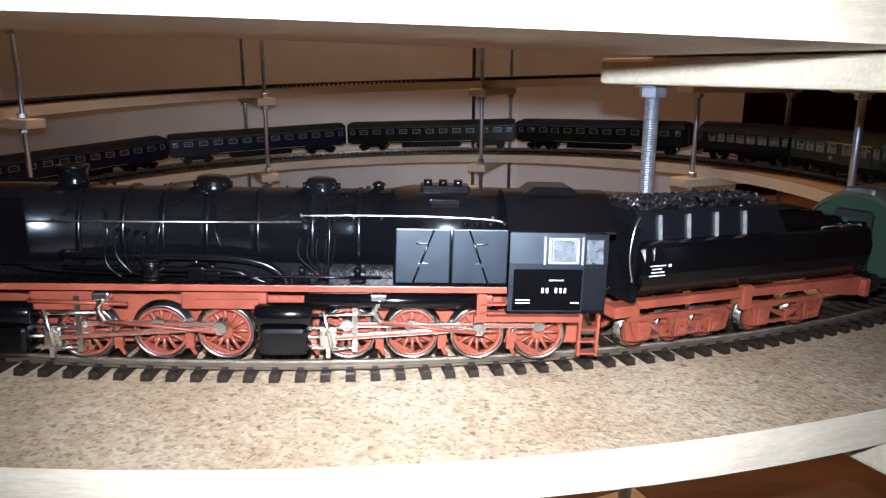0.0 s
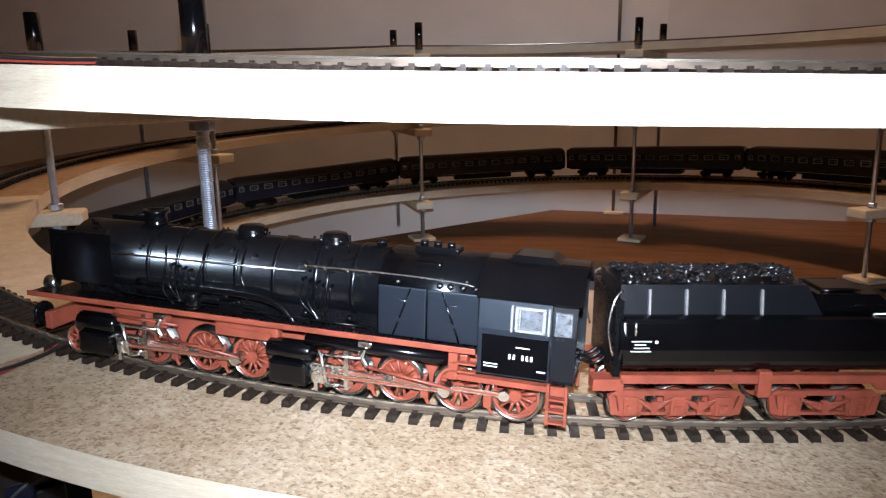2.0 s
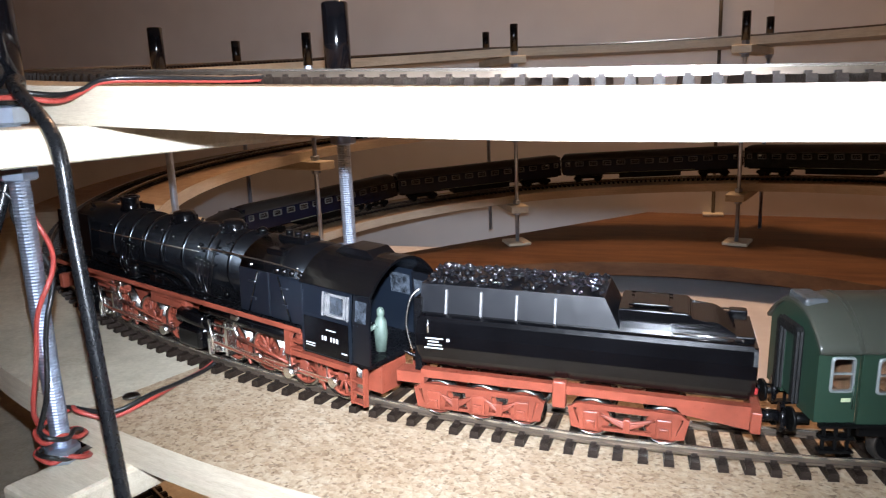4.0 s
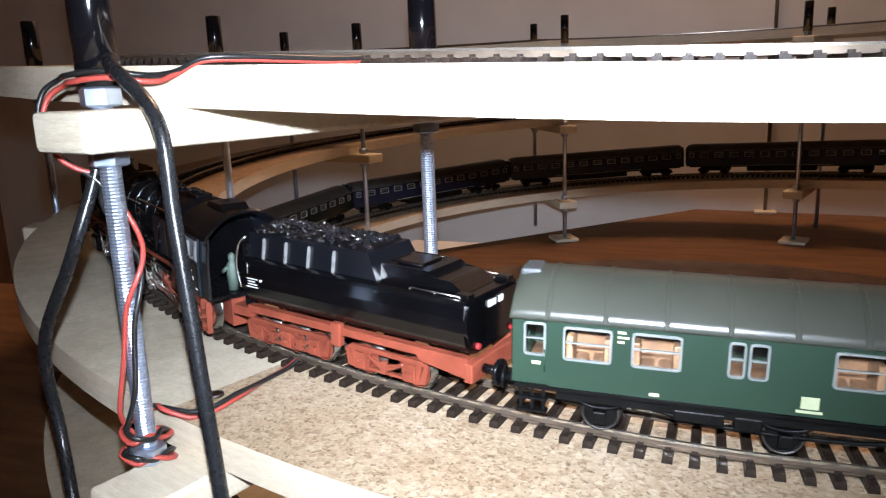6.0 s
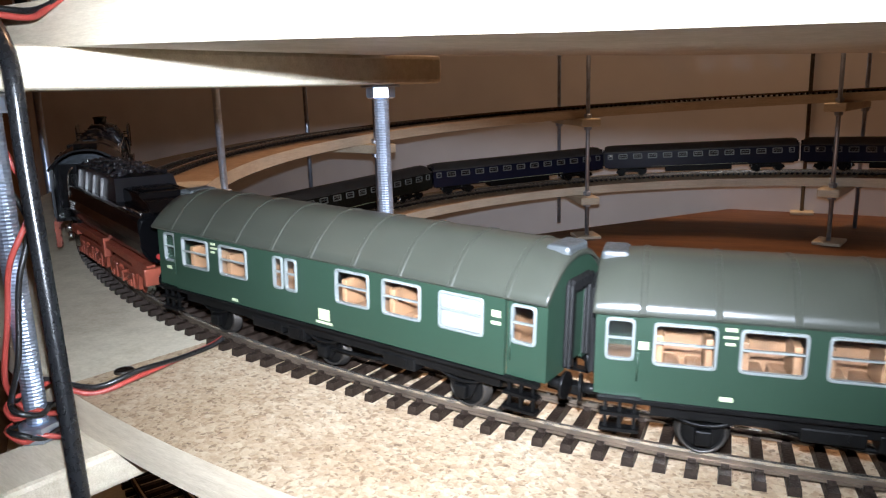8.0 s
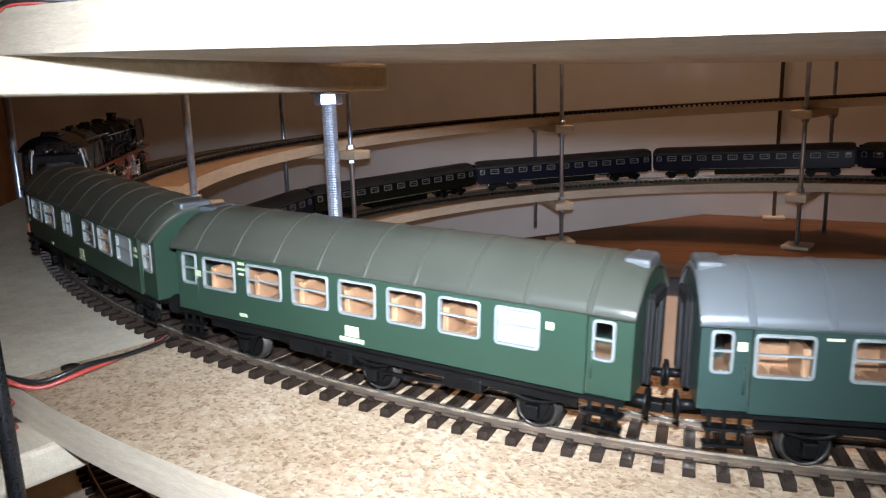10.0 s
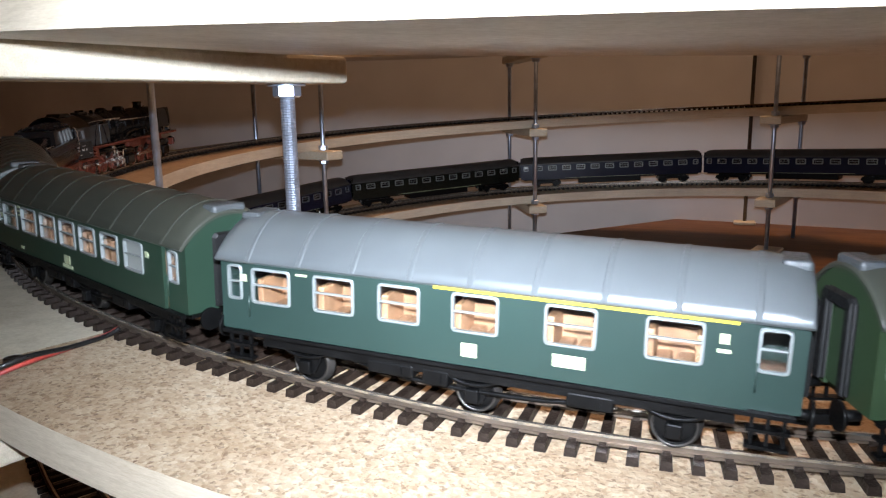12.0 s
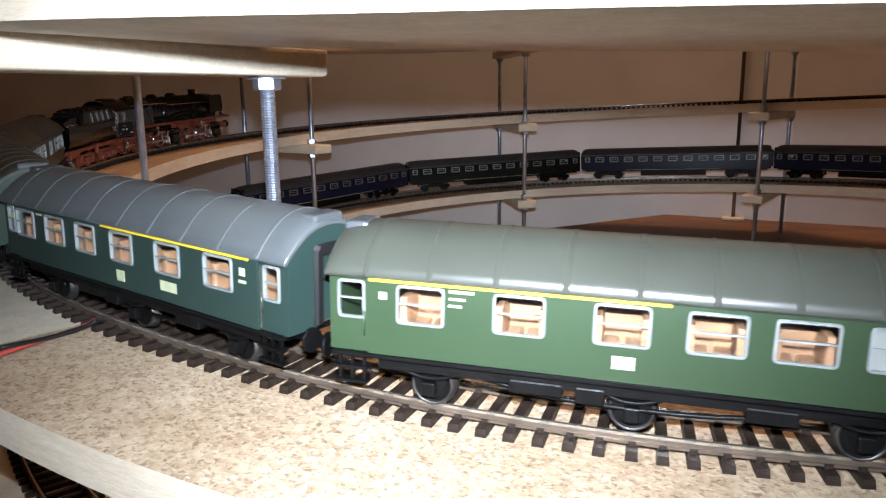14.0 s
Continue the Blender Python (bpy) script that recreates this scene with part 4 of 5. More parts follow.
def build_tender():
    ref = -0.221
    T = vehicle("tender", -0.2228, 0.026, "black model tender with heaped coal and red bogies, behind the locomotive", "tender")
    X = lambda s: (s * 0.001 - ref) * 1.034 * 1.04
    x0, x1 = X(-264.5), X(-175.5)
    side = [(0.0085, 0.0216), (0.0115, 0.0222), (0.0140, 0.0238), (0.0156, 0.0264), (0.0164, 0.0300), (0.0166, 0.0340), (0.0164, 0.0380), (0.0158, 0.0392), (0.0145, 0.0397)]
    bm = bmesh.new()
    fs = prism(bm, side + [(-y, z) for y, z in side[::-1]], x0, x1, axis="x")
    bmesh.ops.bevel(bm, geom=list(fs[0].edges) + list(fs[1].edges), offset=0.0012, segments=2, affect="EDGES")
    part("tank", bm, BLACK, T)
    bx0, bx1 = X(-228), X(-175.8)
    bm = bmesh.new()
    prism(bm, [(bx0 - 0.003, 0.0396), (bx1, 0.0396), (bx1, 0.0482), (bx0 + 0.0015, 0.0482)], -0.0128, 0.0128)
    for v in bm.verts:
        if v.co.z > 0.045:
            v.co.y *= 0.90
    part("coal_bunker", bm, BUNKER, T)
    for s in (1, -1):
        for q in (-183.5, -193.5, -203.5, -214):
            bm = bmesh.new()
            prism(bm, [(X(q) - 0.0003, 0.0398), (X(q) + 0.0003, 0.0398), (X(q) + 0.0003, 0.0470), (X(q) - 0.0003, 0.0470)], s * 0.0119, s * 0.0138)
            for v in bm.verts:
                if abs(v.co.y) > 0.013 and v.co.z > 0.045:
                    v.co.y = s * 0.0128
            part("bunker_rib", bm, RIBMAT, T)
        bm = bmesh.new()
        tube(bm, [(x1 + 0.0018, s * 0.0150, 0.0280), (x1 + 0.0035, s * 0.0152, 0.0360), (x1 + 0.0022, s * 0.0148, 0.0440), (x1 - 0.0005, s * 0.0135, 0.0470)], 0.0004, 6)
        rod(bm, (x1 - 0.004, s * 0.0168, 0.0345), (x1 - 0.004, s * 0.0168, 0.0385), 0.0003, 6)
        part("handrail", bm, STEEL, T)
        bm = bmesh.new()
        y0, y1 = sorted((s * 0.01655, s * 0.0168))
        for k, (a, b) in enumerate(((-183.6, -178.4), (-182.2, -179.2), (-183.2, -179.0), (-183.6, -178.2))):
            box(bm, X(a), X(b), y0, y1, 0.0326 - k * 0.0010, 0.0329 - k * 0.0010)
        box(bm, X(-185.4), X(-184.6), y0, y1, 0.0322, 0.0330)
        part("tender_lettering", bm, WHITE, T)
        bm = bmesh.new()
        box(bm, x0 + 0.0005, x1 - 0.001, min(s * 0.0120, s * 0.0150), max(s * 0.0120, s * 0.0150), 0.0192, 0.0218)
        box(bm, x1 - 0.002, x1 + 0.007, min(s * 0.0090, s * 0.0150), max(s * 0.0090, s * 0.0150), 0.0170, 0.0205)
        box(bm, X(-216) - 0.002, X(-216) + 0.002, min(s * 0.0130, s * 0.0158), max(s * 0.0130, s * 0.0158), 0.0150, 0.0232, bevel=0.0005)
        prism(bm, [(x0 + 0.0005, 0.0192), (x0 + 0.0200, 0.0192), (x0 + 0.0180, 0.0172), (x0 + 0.0005, 0.0150)], s * 0.0128, s * 0.0146)
        part("frame_sill", bm, RED, T)
    # coal
    rng = random.Random(7)
    bm = bmesh.new()
    for i in range(420):
        x, y = rng.uniform(bx0 + 0.002, bx1 - 0.001), rng.uniform(-0.0105, 0.0105)
        z = 0.0480 + 0.0022 * (1 - (y / 0.012) ** 2) + rng.uniform(-0.0004, 0.0006)
        m = Matrix.Translation((x, y, z)) @ Euler((rng.uniform(0, 6), rng.uniform(0, 6), rng.uniform(0, 6))).to_matrix().to_4x4() @ Matrix.Diagonal((*[rng.uniform(0.5, 1.2) for _ in range(3)], 1))
        bmesh.ops.create_icosphere(bm, subdivisions=1, radius=rng.uniform(0.0006, 0.0012), matrix=m)
    tagged(part("coal", bm, COAL, T, "glossy black heaped coal"), kind="stuff")
    # raised water tank top that steps down towards the rear, with its filler hatch
    bm = bmesh.new()
    prism(bm, [(bx0 - 0.002, 0.0396), (bx0 - 0.0024, 0.0450), (bx0 - 0.0215, 0.0450), (bx0 - 0.0222, 0.0432), (bx0 - 0.0290, 0.0430), (bx0 - 0.0345, 0.0396)], -0.0098, 0.0098)
    bmesh.ops.bevel(bm, geom=list(bm.edges), offset=0.0004, segments=2, affect="EDGES")
    part("tank_top", bm, BLACK, T)
    bm = bmesh.new()
    box(bm, bx0 - 0.0160, bx0 - 0.0060, -0.0060, 0.0060, 0.0449, 0.0458, bevel=0.0004)
    for y in (-0.0068, 0.0068):
        rod(bm, (bx0 - 0.0170, y, 0.0455), (bx0 - 0.0050, y, 0.0455), 0.0003, 6)
    part("water_hatch", bm, BLACK, T)
    for y in (-0.0142, 0.0142):
        bm = bmesh.new()
        rod(bm, (x0 + 0.004, y, 0.0404), (x0 + 0.022, y, 0.0404), 0.0003, 6)
        for q in (0.004, 0.013, 0.022):
            rod(bm, (x0 + q, y, 0.0394), (x0 + q, y, 0.0404), 0.0003, 6)
        part("handrail", bm, STEEL, T)
        bm = bmesh.new()
        box(bm, x0 + 0.0010, x0 + 0.0060, *sorted((y, y * 0.72)), 0.0394, 0.0412, bevel=0.0004)
        part("lamp_bracket", bm, BLACK, T)
    bm = bmesh.new()
    for i in range(6):
        if i != 2:
            box(bm, x0 - 0.0005, x0 - 0.0002, -0.0045 + i * 0.0016, -0.0033 + i * 0.0016, 0.0355, 0.0375)
    part("rear_lettering", bm, WHITE, T)
    bm = bmesh.new()
    box(bm, x0 - 0.0022, x0 + 0.0006, -0.0168, 0.0168, 0.0150, 0.0212, bevel=0.0004)
    part("buffer_beam", bm, RED, T)
    for s in (1, -1):
        bm = bmesh.new()
        rod(bm, (x0 - 0.0020, s * 0.0098, 0.0180), (x0 - 0.0070, s * 0.0098, 0.0180), 0.0015, 10)
        turned(bm, [(x0 - 0.0084, 0.0038), (x0 - 0.0078, 0.0042), (x0 - 0.0070, 0.0040)], Matrix.Translation((0, s * 0.0098, 0.0180)), 16)
        part("buffer", bm, BLACK_MATT, T)
        bm = bmesh.new()
        turned(bm, [(x0 - 0.0012, 0.0007), (x0 - 0.0010, 0.0010), (x0 + 0.001, 0.0011)], Matrix.Translation((0, s * 0.0105, 0.0248)), 12)
        part("tail_lamp", bm, LAMP_RED, T)
    bm = bmesh.new()
    box(bm, x0 - 0.012, x0 - 0.001, -0.0020, 0.0020, 0.0120, 0.0150, bevel=0.0005)
    part("coupling", bm, BLACK_MATT, T)
    bm = bmesh.new()
    for y in (-0.006, -0.002, 0.003):
        tube(bm, [(x1, y, 0.024), (x1 + 0.004, y, 0.021), (x1 + 0.009, y + 0.001, 0.023)], 0.0006, 6)
    box(bm, x1 - 0.001, x1 + 0.0012, -0.0140, 0.0140, 0.0210, 0.0440)
    part("front_plate", bm, BLACK_MATT, T)
    r = 0.0060
    me, ty = spoked_wheel_mesh(r, True), tyre_mesh(r)
    for q in (-180.0, -193.0, -205.5, -224.5, -243.5):
        add_wheelset(T, me, ty, X(q), r)
    # bogie side frames with axle boxes and springs
    for qs in ((-180.0, -193.0, -205.5), (-224.5, -243.5)):
        a, b = X(qs[0]) + 0.0068, X(qs[-1]) - 0.0068
        for s in (1, -1):
            bm = bmesh.new()
            yo, yi = s * 0.0134, s * 0.0120
            y0, y1 = sorted((yo, yi))
            prism(bm, [(b + 0.0005, 0.0148), (a - 0.0005, 0.0148), (a - 0.0025, 0.0164), (b + 0.0025, 0.0164)], yi, yo)
            for q in qs:
                x = X(q)
                prism(bm, [(x - 0.0042, 0.0150), (x - 0.0030, 0.0082), (x + 0.0030, 0.0082), (x + 0.0042, 0.0150)], yi, yo)
                box(bm, x - 0.0022, x + 0.0022, *sorted((yo, s * 0.0144)), 0.0086, 0.0146, bevel=0.0004)
                box(bm, x - 0.0014, x + 0.0014, *sorted((s * 0.0144, s * 0.0152)), 0.0094, 0.0122, bevel=0.0003)
                rod(bm, (x, s * 0.0150, 0.0108), (x, s * 0.0156, 0.0108), 0.0010, 10)
            for e, x in ((1, a), (-1, b)):
                prism(bm, [(x, 0.0150), (x - e * 0.0012, 0.0088), (x - e * 0.0040, 0.0084), (x - e * 0.0034, 0.0100), (x - e * 0.0014, 0.0150)], yi, yo)
            for q0, q1 in zip(qs, qs[1:]):
                mid, span = (X(q0) + X(q1)) / 2, abs(X(q0) - X(q1)) / 2
                for k in range(3):
                    tube(bm, [(mid - span * (0.75 - 0.15 * k), s * 0.0138, 0.0138 - k * 0.0008), (mid, s * 0.0140, 0.0122 - k * 0.0008), (mid + span * (0.75 - 0.15 * k), s * 0.0138, 0.0138 - k * 0.0008)], 0.0005, 6)
                box(bm, mid - 0.0010, mid + 0.0010, *sorted((s * 0.0130, s * 0.0148)), 0.0092, 0.0134, bevel=0.0002)
                prism(bm, [(mid - span, 0.0086), (mid + span, 0.0086), (mid + span, 0.0096), (mid - span, 0.0096)], yi, yo)
            part("bogie_frame", bm, RED, T)




def roof_shell(bm, half, y, z0, z1, over, bulge=2.2):
    """A curved roof whose ends drop."""
    n = 20
    xs = [-half - over, -half - over + 0.0006, -half + 0.004, -half + 0.010, half - 0.010, half - 0.004, half + over - 0.0006, half + over]
    drop = [0.0024, 0.0014, 0.0004, 0.0, 0.0, 0.0004, 0.0014, 0.0024]
    rings = []
    for x, d in zip(xs, drop):
        rings.append([bm.verts.new((x, py, max(z0, pz - d * (pz - z0) / (z1 - z0)))) for py, pz in arc_outline(y, z0, z1, bulge, n)])
    low = [[bm.verts.new((v.co.x, v.co.y * 0.96, v.co.z - 0.0007)) for v in ring] for ring in rings]
    for a, b, c, d in zip(rings, rings[1:], low, low[1:]):
        for i in range(n):
            bm.faces.new((a[i], a[i + 1], b[i + 1], b[i])).smooth = True
            bm.faces.new((c[i], d[i], d[i + 1], c[i + 1]))
        for i in (0, n):
            bm.faces.new((a[i], b[i], d[i], c[i]))
    for a, c in ((rings[0], low[0]), (rings[-1], low[-1])):
        for i in range(n):
            bm.faces.new((a[i], a[i + 1], c[i + 1], c[i]))


def roof_seams(C, half, y, z0, z1, seams, paint, rib=0.00022, bulge=2.2, w=0.0009):
    """Raised bands across a roof, all on one shared mesh."""
    bm, n = bmesh.new(), 20
    ra = [[bm.verts.new((e, py, pz + lift)) for py, pz in arc_outline(y * 1.001, z0, z1, bulge, n)] for e, lift in ((-w, -0.0002), (-w * 0.6, rib), (w * 0.6, rib), (w, -0.0002))]
    for a, b in zip(ra, ra[1:]):
        for i in range(n):
            bm.faces.new((a[i], a[i + 1], b[i + 1], b[i]))
    me = finish(bm, "roof_seam", paint)
    for j in range(seams):
        child("roof_seam", me, C, Matrix.Translation((-half + 0.010 + (2 * half - 0.020) * j / (seams - 1), 0, 0)))


def side_with_holes(bm, x0, x1, y, s, thick, z0, z1, holes):
    """A wall strip at y from x0 to x1 with openings (xa, xb, za, zb) of one height, as one welded sheet."""
    za, zb = holes[0][2:]
    xs = [x0]
    for a, b, *_ in sorted(holes):
        xs += [a, b]
    xs.append(x1)
    zs = [z0, za, zb, z1]
    out = [[bm.verts.new((x, s * y, z)) for z in zs] for x in xs]
    back = [[bm.verts.new((x, s * (y - thick), z)) for z in zs] for x in xs]
    n = len(xs)
    for i in range(n - 1):
        hole = i % 2 == 1
        for k in range(3):
            if hole and k == 1:
                continue
            bm.faces.new((out[i][k], out[i + 1][k], out[i + 1][k + 1], out[i][k + 1]))
            bm.faces.new((back[i][k], back[i][k + 1], back[i + 1][k + 1], back[i + 1][k]))
        for k in ((0, 3) if not hole else (0, 1, 2, 3)):
            bm.faces.new((out[i][k], back[i][k], back[i + 1][k], out[i + 1][k]))
    for i in range(n):
        for k in ((0, 1, 2) if i in (0, n - 1) else (1,)):
            bm.faces.new((out[i][k], out[i][k + 1], back[i][k + 1], back[i][k]))


def rounded_frame(bm, a, b, za, zb, y, s, w=0.0009, out=0.0005, inn=0.0006, seg=3):
    """A window frame with rounded corners, standing a little proud."""
    rad = 0.0012

    def loop(g, rr):
        pts = []
        for cx, cz, st in ((b - g - rr, zb - g - rr, 0), (a + g + rr, zb - g - rr, 1), (a + g + rr, za + g + rr, 2), (b - g - rr, za + g + rr, 3)):
            for i in range(seg + 1):
                t = (st + i / seg) * pi / 2
                pts.append((cx + rr * cos(t), cz + rr * sin(t)))
        return pts
    o, i_ = loop(-0.0002, rad), loop(w, rad * 0.6)
    rings = [[bm.verts.new((x, s * yy, z)) for x, z in pts] for pts, yy in ((o, y - inn), (o, y + out * 0.6), (loop(0.0, rad), y + out), (i_, y + out), (i_, y - inn))]
    n = len(o)
    for p, q in zip(rings, rings[1:] + rings[:1]):
        for k in range(n):
            j = (k + 1) % n
            bm.faces.new((p[k], p[j], q[j], q[k]))


def window(parent, a, b, za, zb, y, s, bars=1, frosted=False, slim=False, metal=None, width=0.00045):
    bm = bmesh.new()
    rounded_frame(bm, a, b, za, zb, y, s, 0.0004 if slim else width)
    y0, y1 = sorted((s * (y - 0.0004), s * (y + 0.0003)))
    for i in range(bars):
        z = zb - (zb - za) * (0.47 if i == 0 else 0.72)
        box(bm, a + 0.0005, b - 0.0005, y0, y1, z - 0.00022, z + 0.00022)
    fr = part("window", bm, metal or FRAME_AL, parent)
    bm = bmesh.new()
    y0, y1 = sorted((s * (y - 0.0008), s * (y - 0.0006)))
    box(bm, a + 0.0001, b - 0.0001, y0, y1, za + 0.0001, zb - 0.0001)
    part("pane", bm, FROST if frosted else GLASS, fr).visible_shadow = frosted


def underframe(C, half, axles, r=0.0055):
    bm = bmesh.new()
    box(bm, -half + 0.004, half - 0.004, -0.0120, 0.0120, 0.0165, 0.0194)
    box(bm, -half + 0.020, half - 0.020, -0.0135, 0.0135, 0.0168, 0.0182)
    for a in (-0.6, 0.6):
        tube(bm, [(-half * 0.6, a * 0.02, 0.0165), (-half * 0.25, a * 0.02, 0.0118), (half * 0.25, a * 0.02, 0.0118), (half * 0.6, a * 0.02, 0.0165)], 0.0006, 6)
    for a in (-1, 1):
        box(bm, -half + 0.0125, half - 0.0125, *sorted((a * 0.0132, a * 0.0146)), 0.0150, 0.0186)
    part("underframe", bm, UNDER, C)
    for x, w, d in ((-half * 0.40, 0.0055, 0.0125), (half * 0.30, 0.0065, 0.0128), (half * 0.13, 0.0035, 0.0120)):
        for s in (1, -1):
            bm = bmesh.new()
            y0, y1 = sorted((s * 0.0085, s * 0.0148))
            box(bm, x - w, x + w, y0, y1, d, 0.0162, bevel=0.0005)
            box(bm, x - w * 0.5, x - w * 0.42, *sorted((s * 0.0148, s * 0.0151)), d + 0.001, 0.0155)
            part("battery_box", bm, UNDER, C)
    me, ty = spoked_wheel_mesh(r, True), tyre_mesh(r)
    me.materials.clear()
    me.materials.append(UNDER)
    ty.materials.clear()
    ty.materials.append(WHEEL_RIM)
    for x in axles:
        add_wheelset(C, me, ty, x, r)
        for s in (1, -1):
            bm = bmesh.new()
            prism(bm, [(x - 0.0060, 0.0165), (x + 0.0060, 0.0165), (x + 0.0022, 0.0082), (x - 0.0022, 0.0082)], s * 0.0112, s * 0.0122)
            box(bm, x - 0.0018, x + 0.0018, *sorted((s * 0.0118, s * 0.0140)), 0.0085, 0.0122, bevel=0.0004)
            tube(bm, [(x - 0.0085, s * 0.0130, 0.0160), (x - 0.003, s * 0.0130, 0.0135), (x + 0.003, s * 0.0130, 0.0135), (x + 0.0085, s * 0.0130, 0.0160)], 0.0006, 6)
            part("axle_guard", bm, UNDER, C)
    # end steps, buffers and coupling
    for e in (1, -1):
        for s in (1, -1):
            bm = bmesh.new()
            for xx in (half - 0.0092, half - 0.0060, half - 0.0028):
                box(bm, e * xx - 0.0004, e * xx + 0.0004, *sorted((s * 0.0152, s * 0.0160)), 0.0112, 0.0194)
            for z in (0.0112, 0.0150):
                box(bm, *sorted((e * (half - 0.0104), e * (half - 0.0016))), *sorted((s * 0.0142, s * 0.0170)), z, z + 0.0007)
            part("footstep", bm, UNDER, C)
            bm = bmesh.new()
            rod(bm, (e * (half - 0.001), s * 0.0098, 0.0178), (e * (half + 0.0030), s * 0.0098, 0.0178), 0.0013, 8)
            turned(bm, [(0, 0.0034), (0.0008, 0.0034)], Matrix.Translation((e * (half + 0.0030), s * 0.0098, 0.0178)), 14)
            part("buffer", bm, UNDER, C)
        bm = bmesh.new()
        box(bm, *sorted((e * (half - 0.006), e * (half + 0.0048))), -0.0018, 0.0018, 0.0118, 0.0145, bevel=0.0004)
        part("coupling", bm, UNDER, C)


def build_coach(s_mid, half, doors, windows, paint, roof, label, stripe=None, marks=(), frosted=(), pair=None, seams=9, metal=None):
    """doors: (s, s) openings of the front and rear door windows; windows: list of (s, s) in millimetres along the track."""
    C = vehicle("passenger_coach", s_mid * 0.001, 0.045, label, "coach", "coaches of the green train")
    X = lambda s: (s - s_mid) * 0.001 * 1.0347
    zf, ze, zt = 0.0194, 0.0396, 0.0504
    za, zb = 0.0279, 0.0374
    W = 0.0166
    end = 0.0105      # length of the narrower door bays
    for s in (1, -1):
        bm = bmesh.new()
        holes = [(X(b), X(a), za, zb) for a, b in windows] + ([(X(b), X(a), za, zb) for a, b in pair] if pair else [])
        side_with_holes(bm, -half + end, half - end, W, s, 0.0011, zf, ze, holes)
        part("side_wall", bm, paint, C)
        for e, (a, b) in ((1, doors[0]), (-1, doors[1])):
            xa, xb = sorted((X(a), X(b)))
            bm = bmesh.new()
            lo, hi = sorted((e * (half - end), e * (half - 0.0011)))
            side_with_holes(bm, lo, hi, W - 0.0013, s, 0.0010, zf - 0.0001, ze, [(max(lo + 0.0012, xa), min(hi - 0.0012, xb), za, zb)])
            hx = lo + 0.0012 if e > 0 else hi - 0.0012
            rod(bm, (hx, s * (W - 0.0006), 0.0235), (hx, s * (W - 0.0006), 0.0300), 0.00028, 6)
            door = part("door", bm, paint, C)
            window(door, max(lo + 0.0012, xa), min(hi - 0.0012, xb), za, zb, W - 0.0013, s, metal=metal)
        for i, (a, b) in enumerate(windows):
            window(C, X(b), X(a), za, zb, W, s, frosted=i in frosted and s == 1, metal=metal)
        for a, b in pair or ():
            window(C, X(b), X(a), za, zb, W, s, slim=True)
        if stripe:
            bm = bmesh.new()
            box(bm, X(stripe[1]), X(stripe[0]), *sorted((s * W, s * (W + 0.0002))), ze - 0.0017, ze - 0.0006)
            part("yellow_stripe", bm, YELLOW, C)
        for q, z, w, h in marks:
            bm = bmesh.new()
            box(bm, X(q) - w / 2, X(q) + w / 2, *sorted((s * W, s * (W + 0.0002))), z - h / 2, z + h / 2)
            part("lettering_bar", bm, CREAM, C)
        bm = bmesh.new()
        box(bm, -half + 0.001, half - 0.001, *sorted((s * (W - 0.0010), s * (W + 0.0006))), zf - 0.0010, zf - 0.0001)
        part("sill", bm, UNDER, C)
    for e in (1, -1):
        bm = bmesh.new()
        for y0, y1 in ((-W + 0.0013, -0.0052), (0.0052, W - 0.0013)):
            box(bm, *sorted((e * (half - 0.0011), e * half)), y0, y1, zf, ze - 0.0004)
        # green dome that closes the roof's end over the gangway
        prism(bm, arc_outline(W - 0.0013, ze - 0.0004, zt - 0.0028, 2.2, 16), e * (half - 0.0011), e * half, axis="x")
        part("end_wall", bm, paint, C)
        bm = bmesh.new()
        arch = [(-0.0068, 0.0205), (-0.0068, 0.0415), (-0.0058, 0.0426), (0.0058, 0.0426), (0.0068, 0.0415), (0.0068, 0.0205), (0.0048, 0.0205), (0.0048, 0.0402), (-0.0048, 0.0402), (-0.0048, 0.0205)]
        rings = []
        for k in range(5):
            x, g = e * (half + 0.0001 + k * 0.0005), 1.0 if k % 2 else 0.955
            rings.append([bm.verts.new((x, y * g, 0.0310 + (z - 0.0310) * g)) for y, z in arch])
        for p, q in zip(rings, rings[1:]):
            for i in range(len(arch)):
                j = (i + 1) % len(arch)
                bm.faces.new((p[i], p[j], q[j], q[i]))
        bm.faces.new(rings[0])
        bm.faces.new(rings[-1])
        part("gangway_bellows", bm, RUBBER, C)
        bm = bmesh.new()
        box(bm, *sorted((e * (half - 0.0006), e * (half - 0.0002))), -0.0048, 0.0048, 0.0205, 0.0400)
        part("gangway_door", bm, paint, C)
    bm = bmesh.new()
    roof_shell(bm, half, 0.0174, ze - 0.0004, zt, 0.0006)
    part("roof", bm, roof, C)
    roof_seams(C, half, 0.0174, ze - 0.0004, zt, seams, roof)
    for e in (1, -1):
        bm = bmesh.new()
        box(bm, *sorted((e * (half - 0.0062), e * (half + 0.0002))), -0.0056, 0.0056, zt - 0.0034, zt - 0.0001, bevel=0.0010)
        part("roof_vent", bm, VENT, C)
    bm = bmesh.new()
    box(bm, -half + 0.0015, half - 0.0015, -W + 0.0015, W - 0.0015, zf + 0.0002, zf + 0.0014)
    part("floor", bm, SEAT, C)
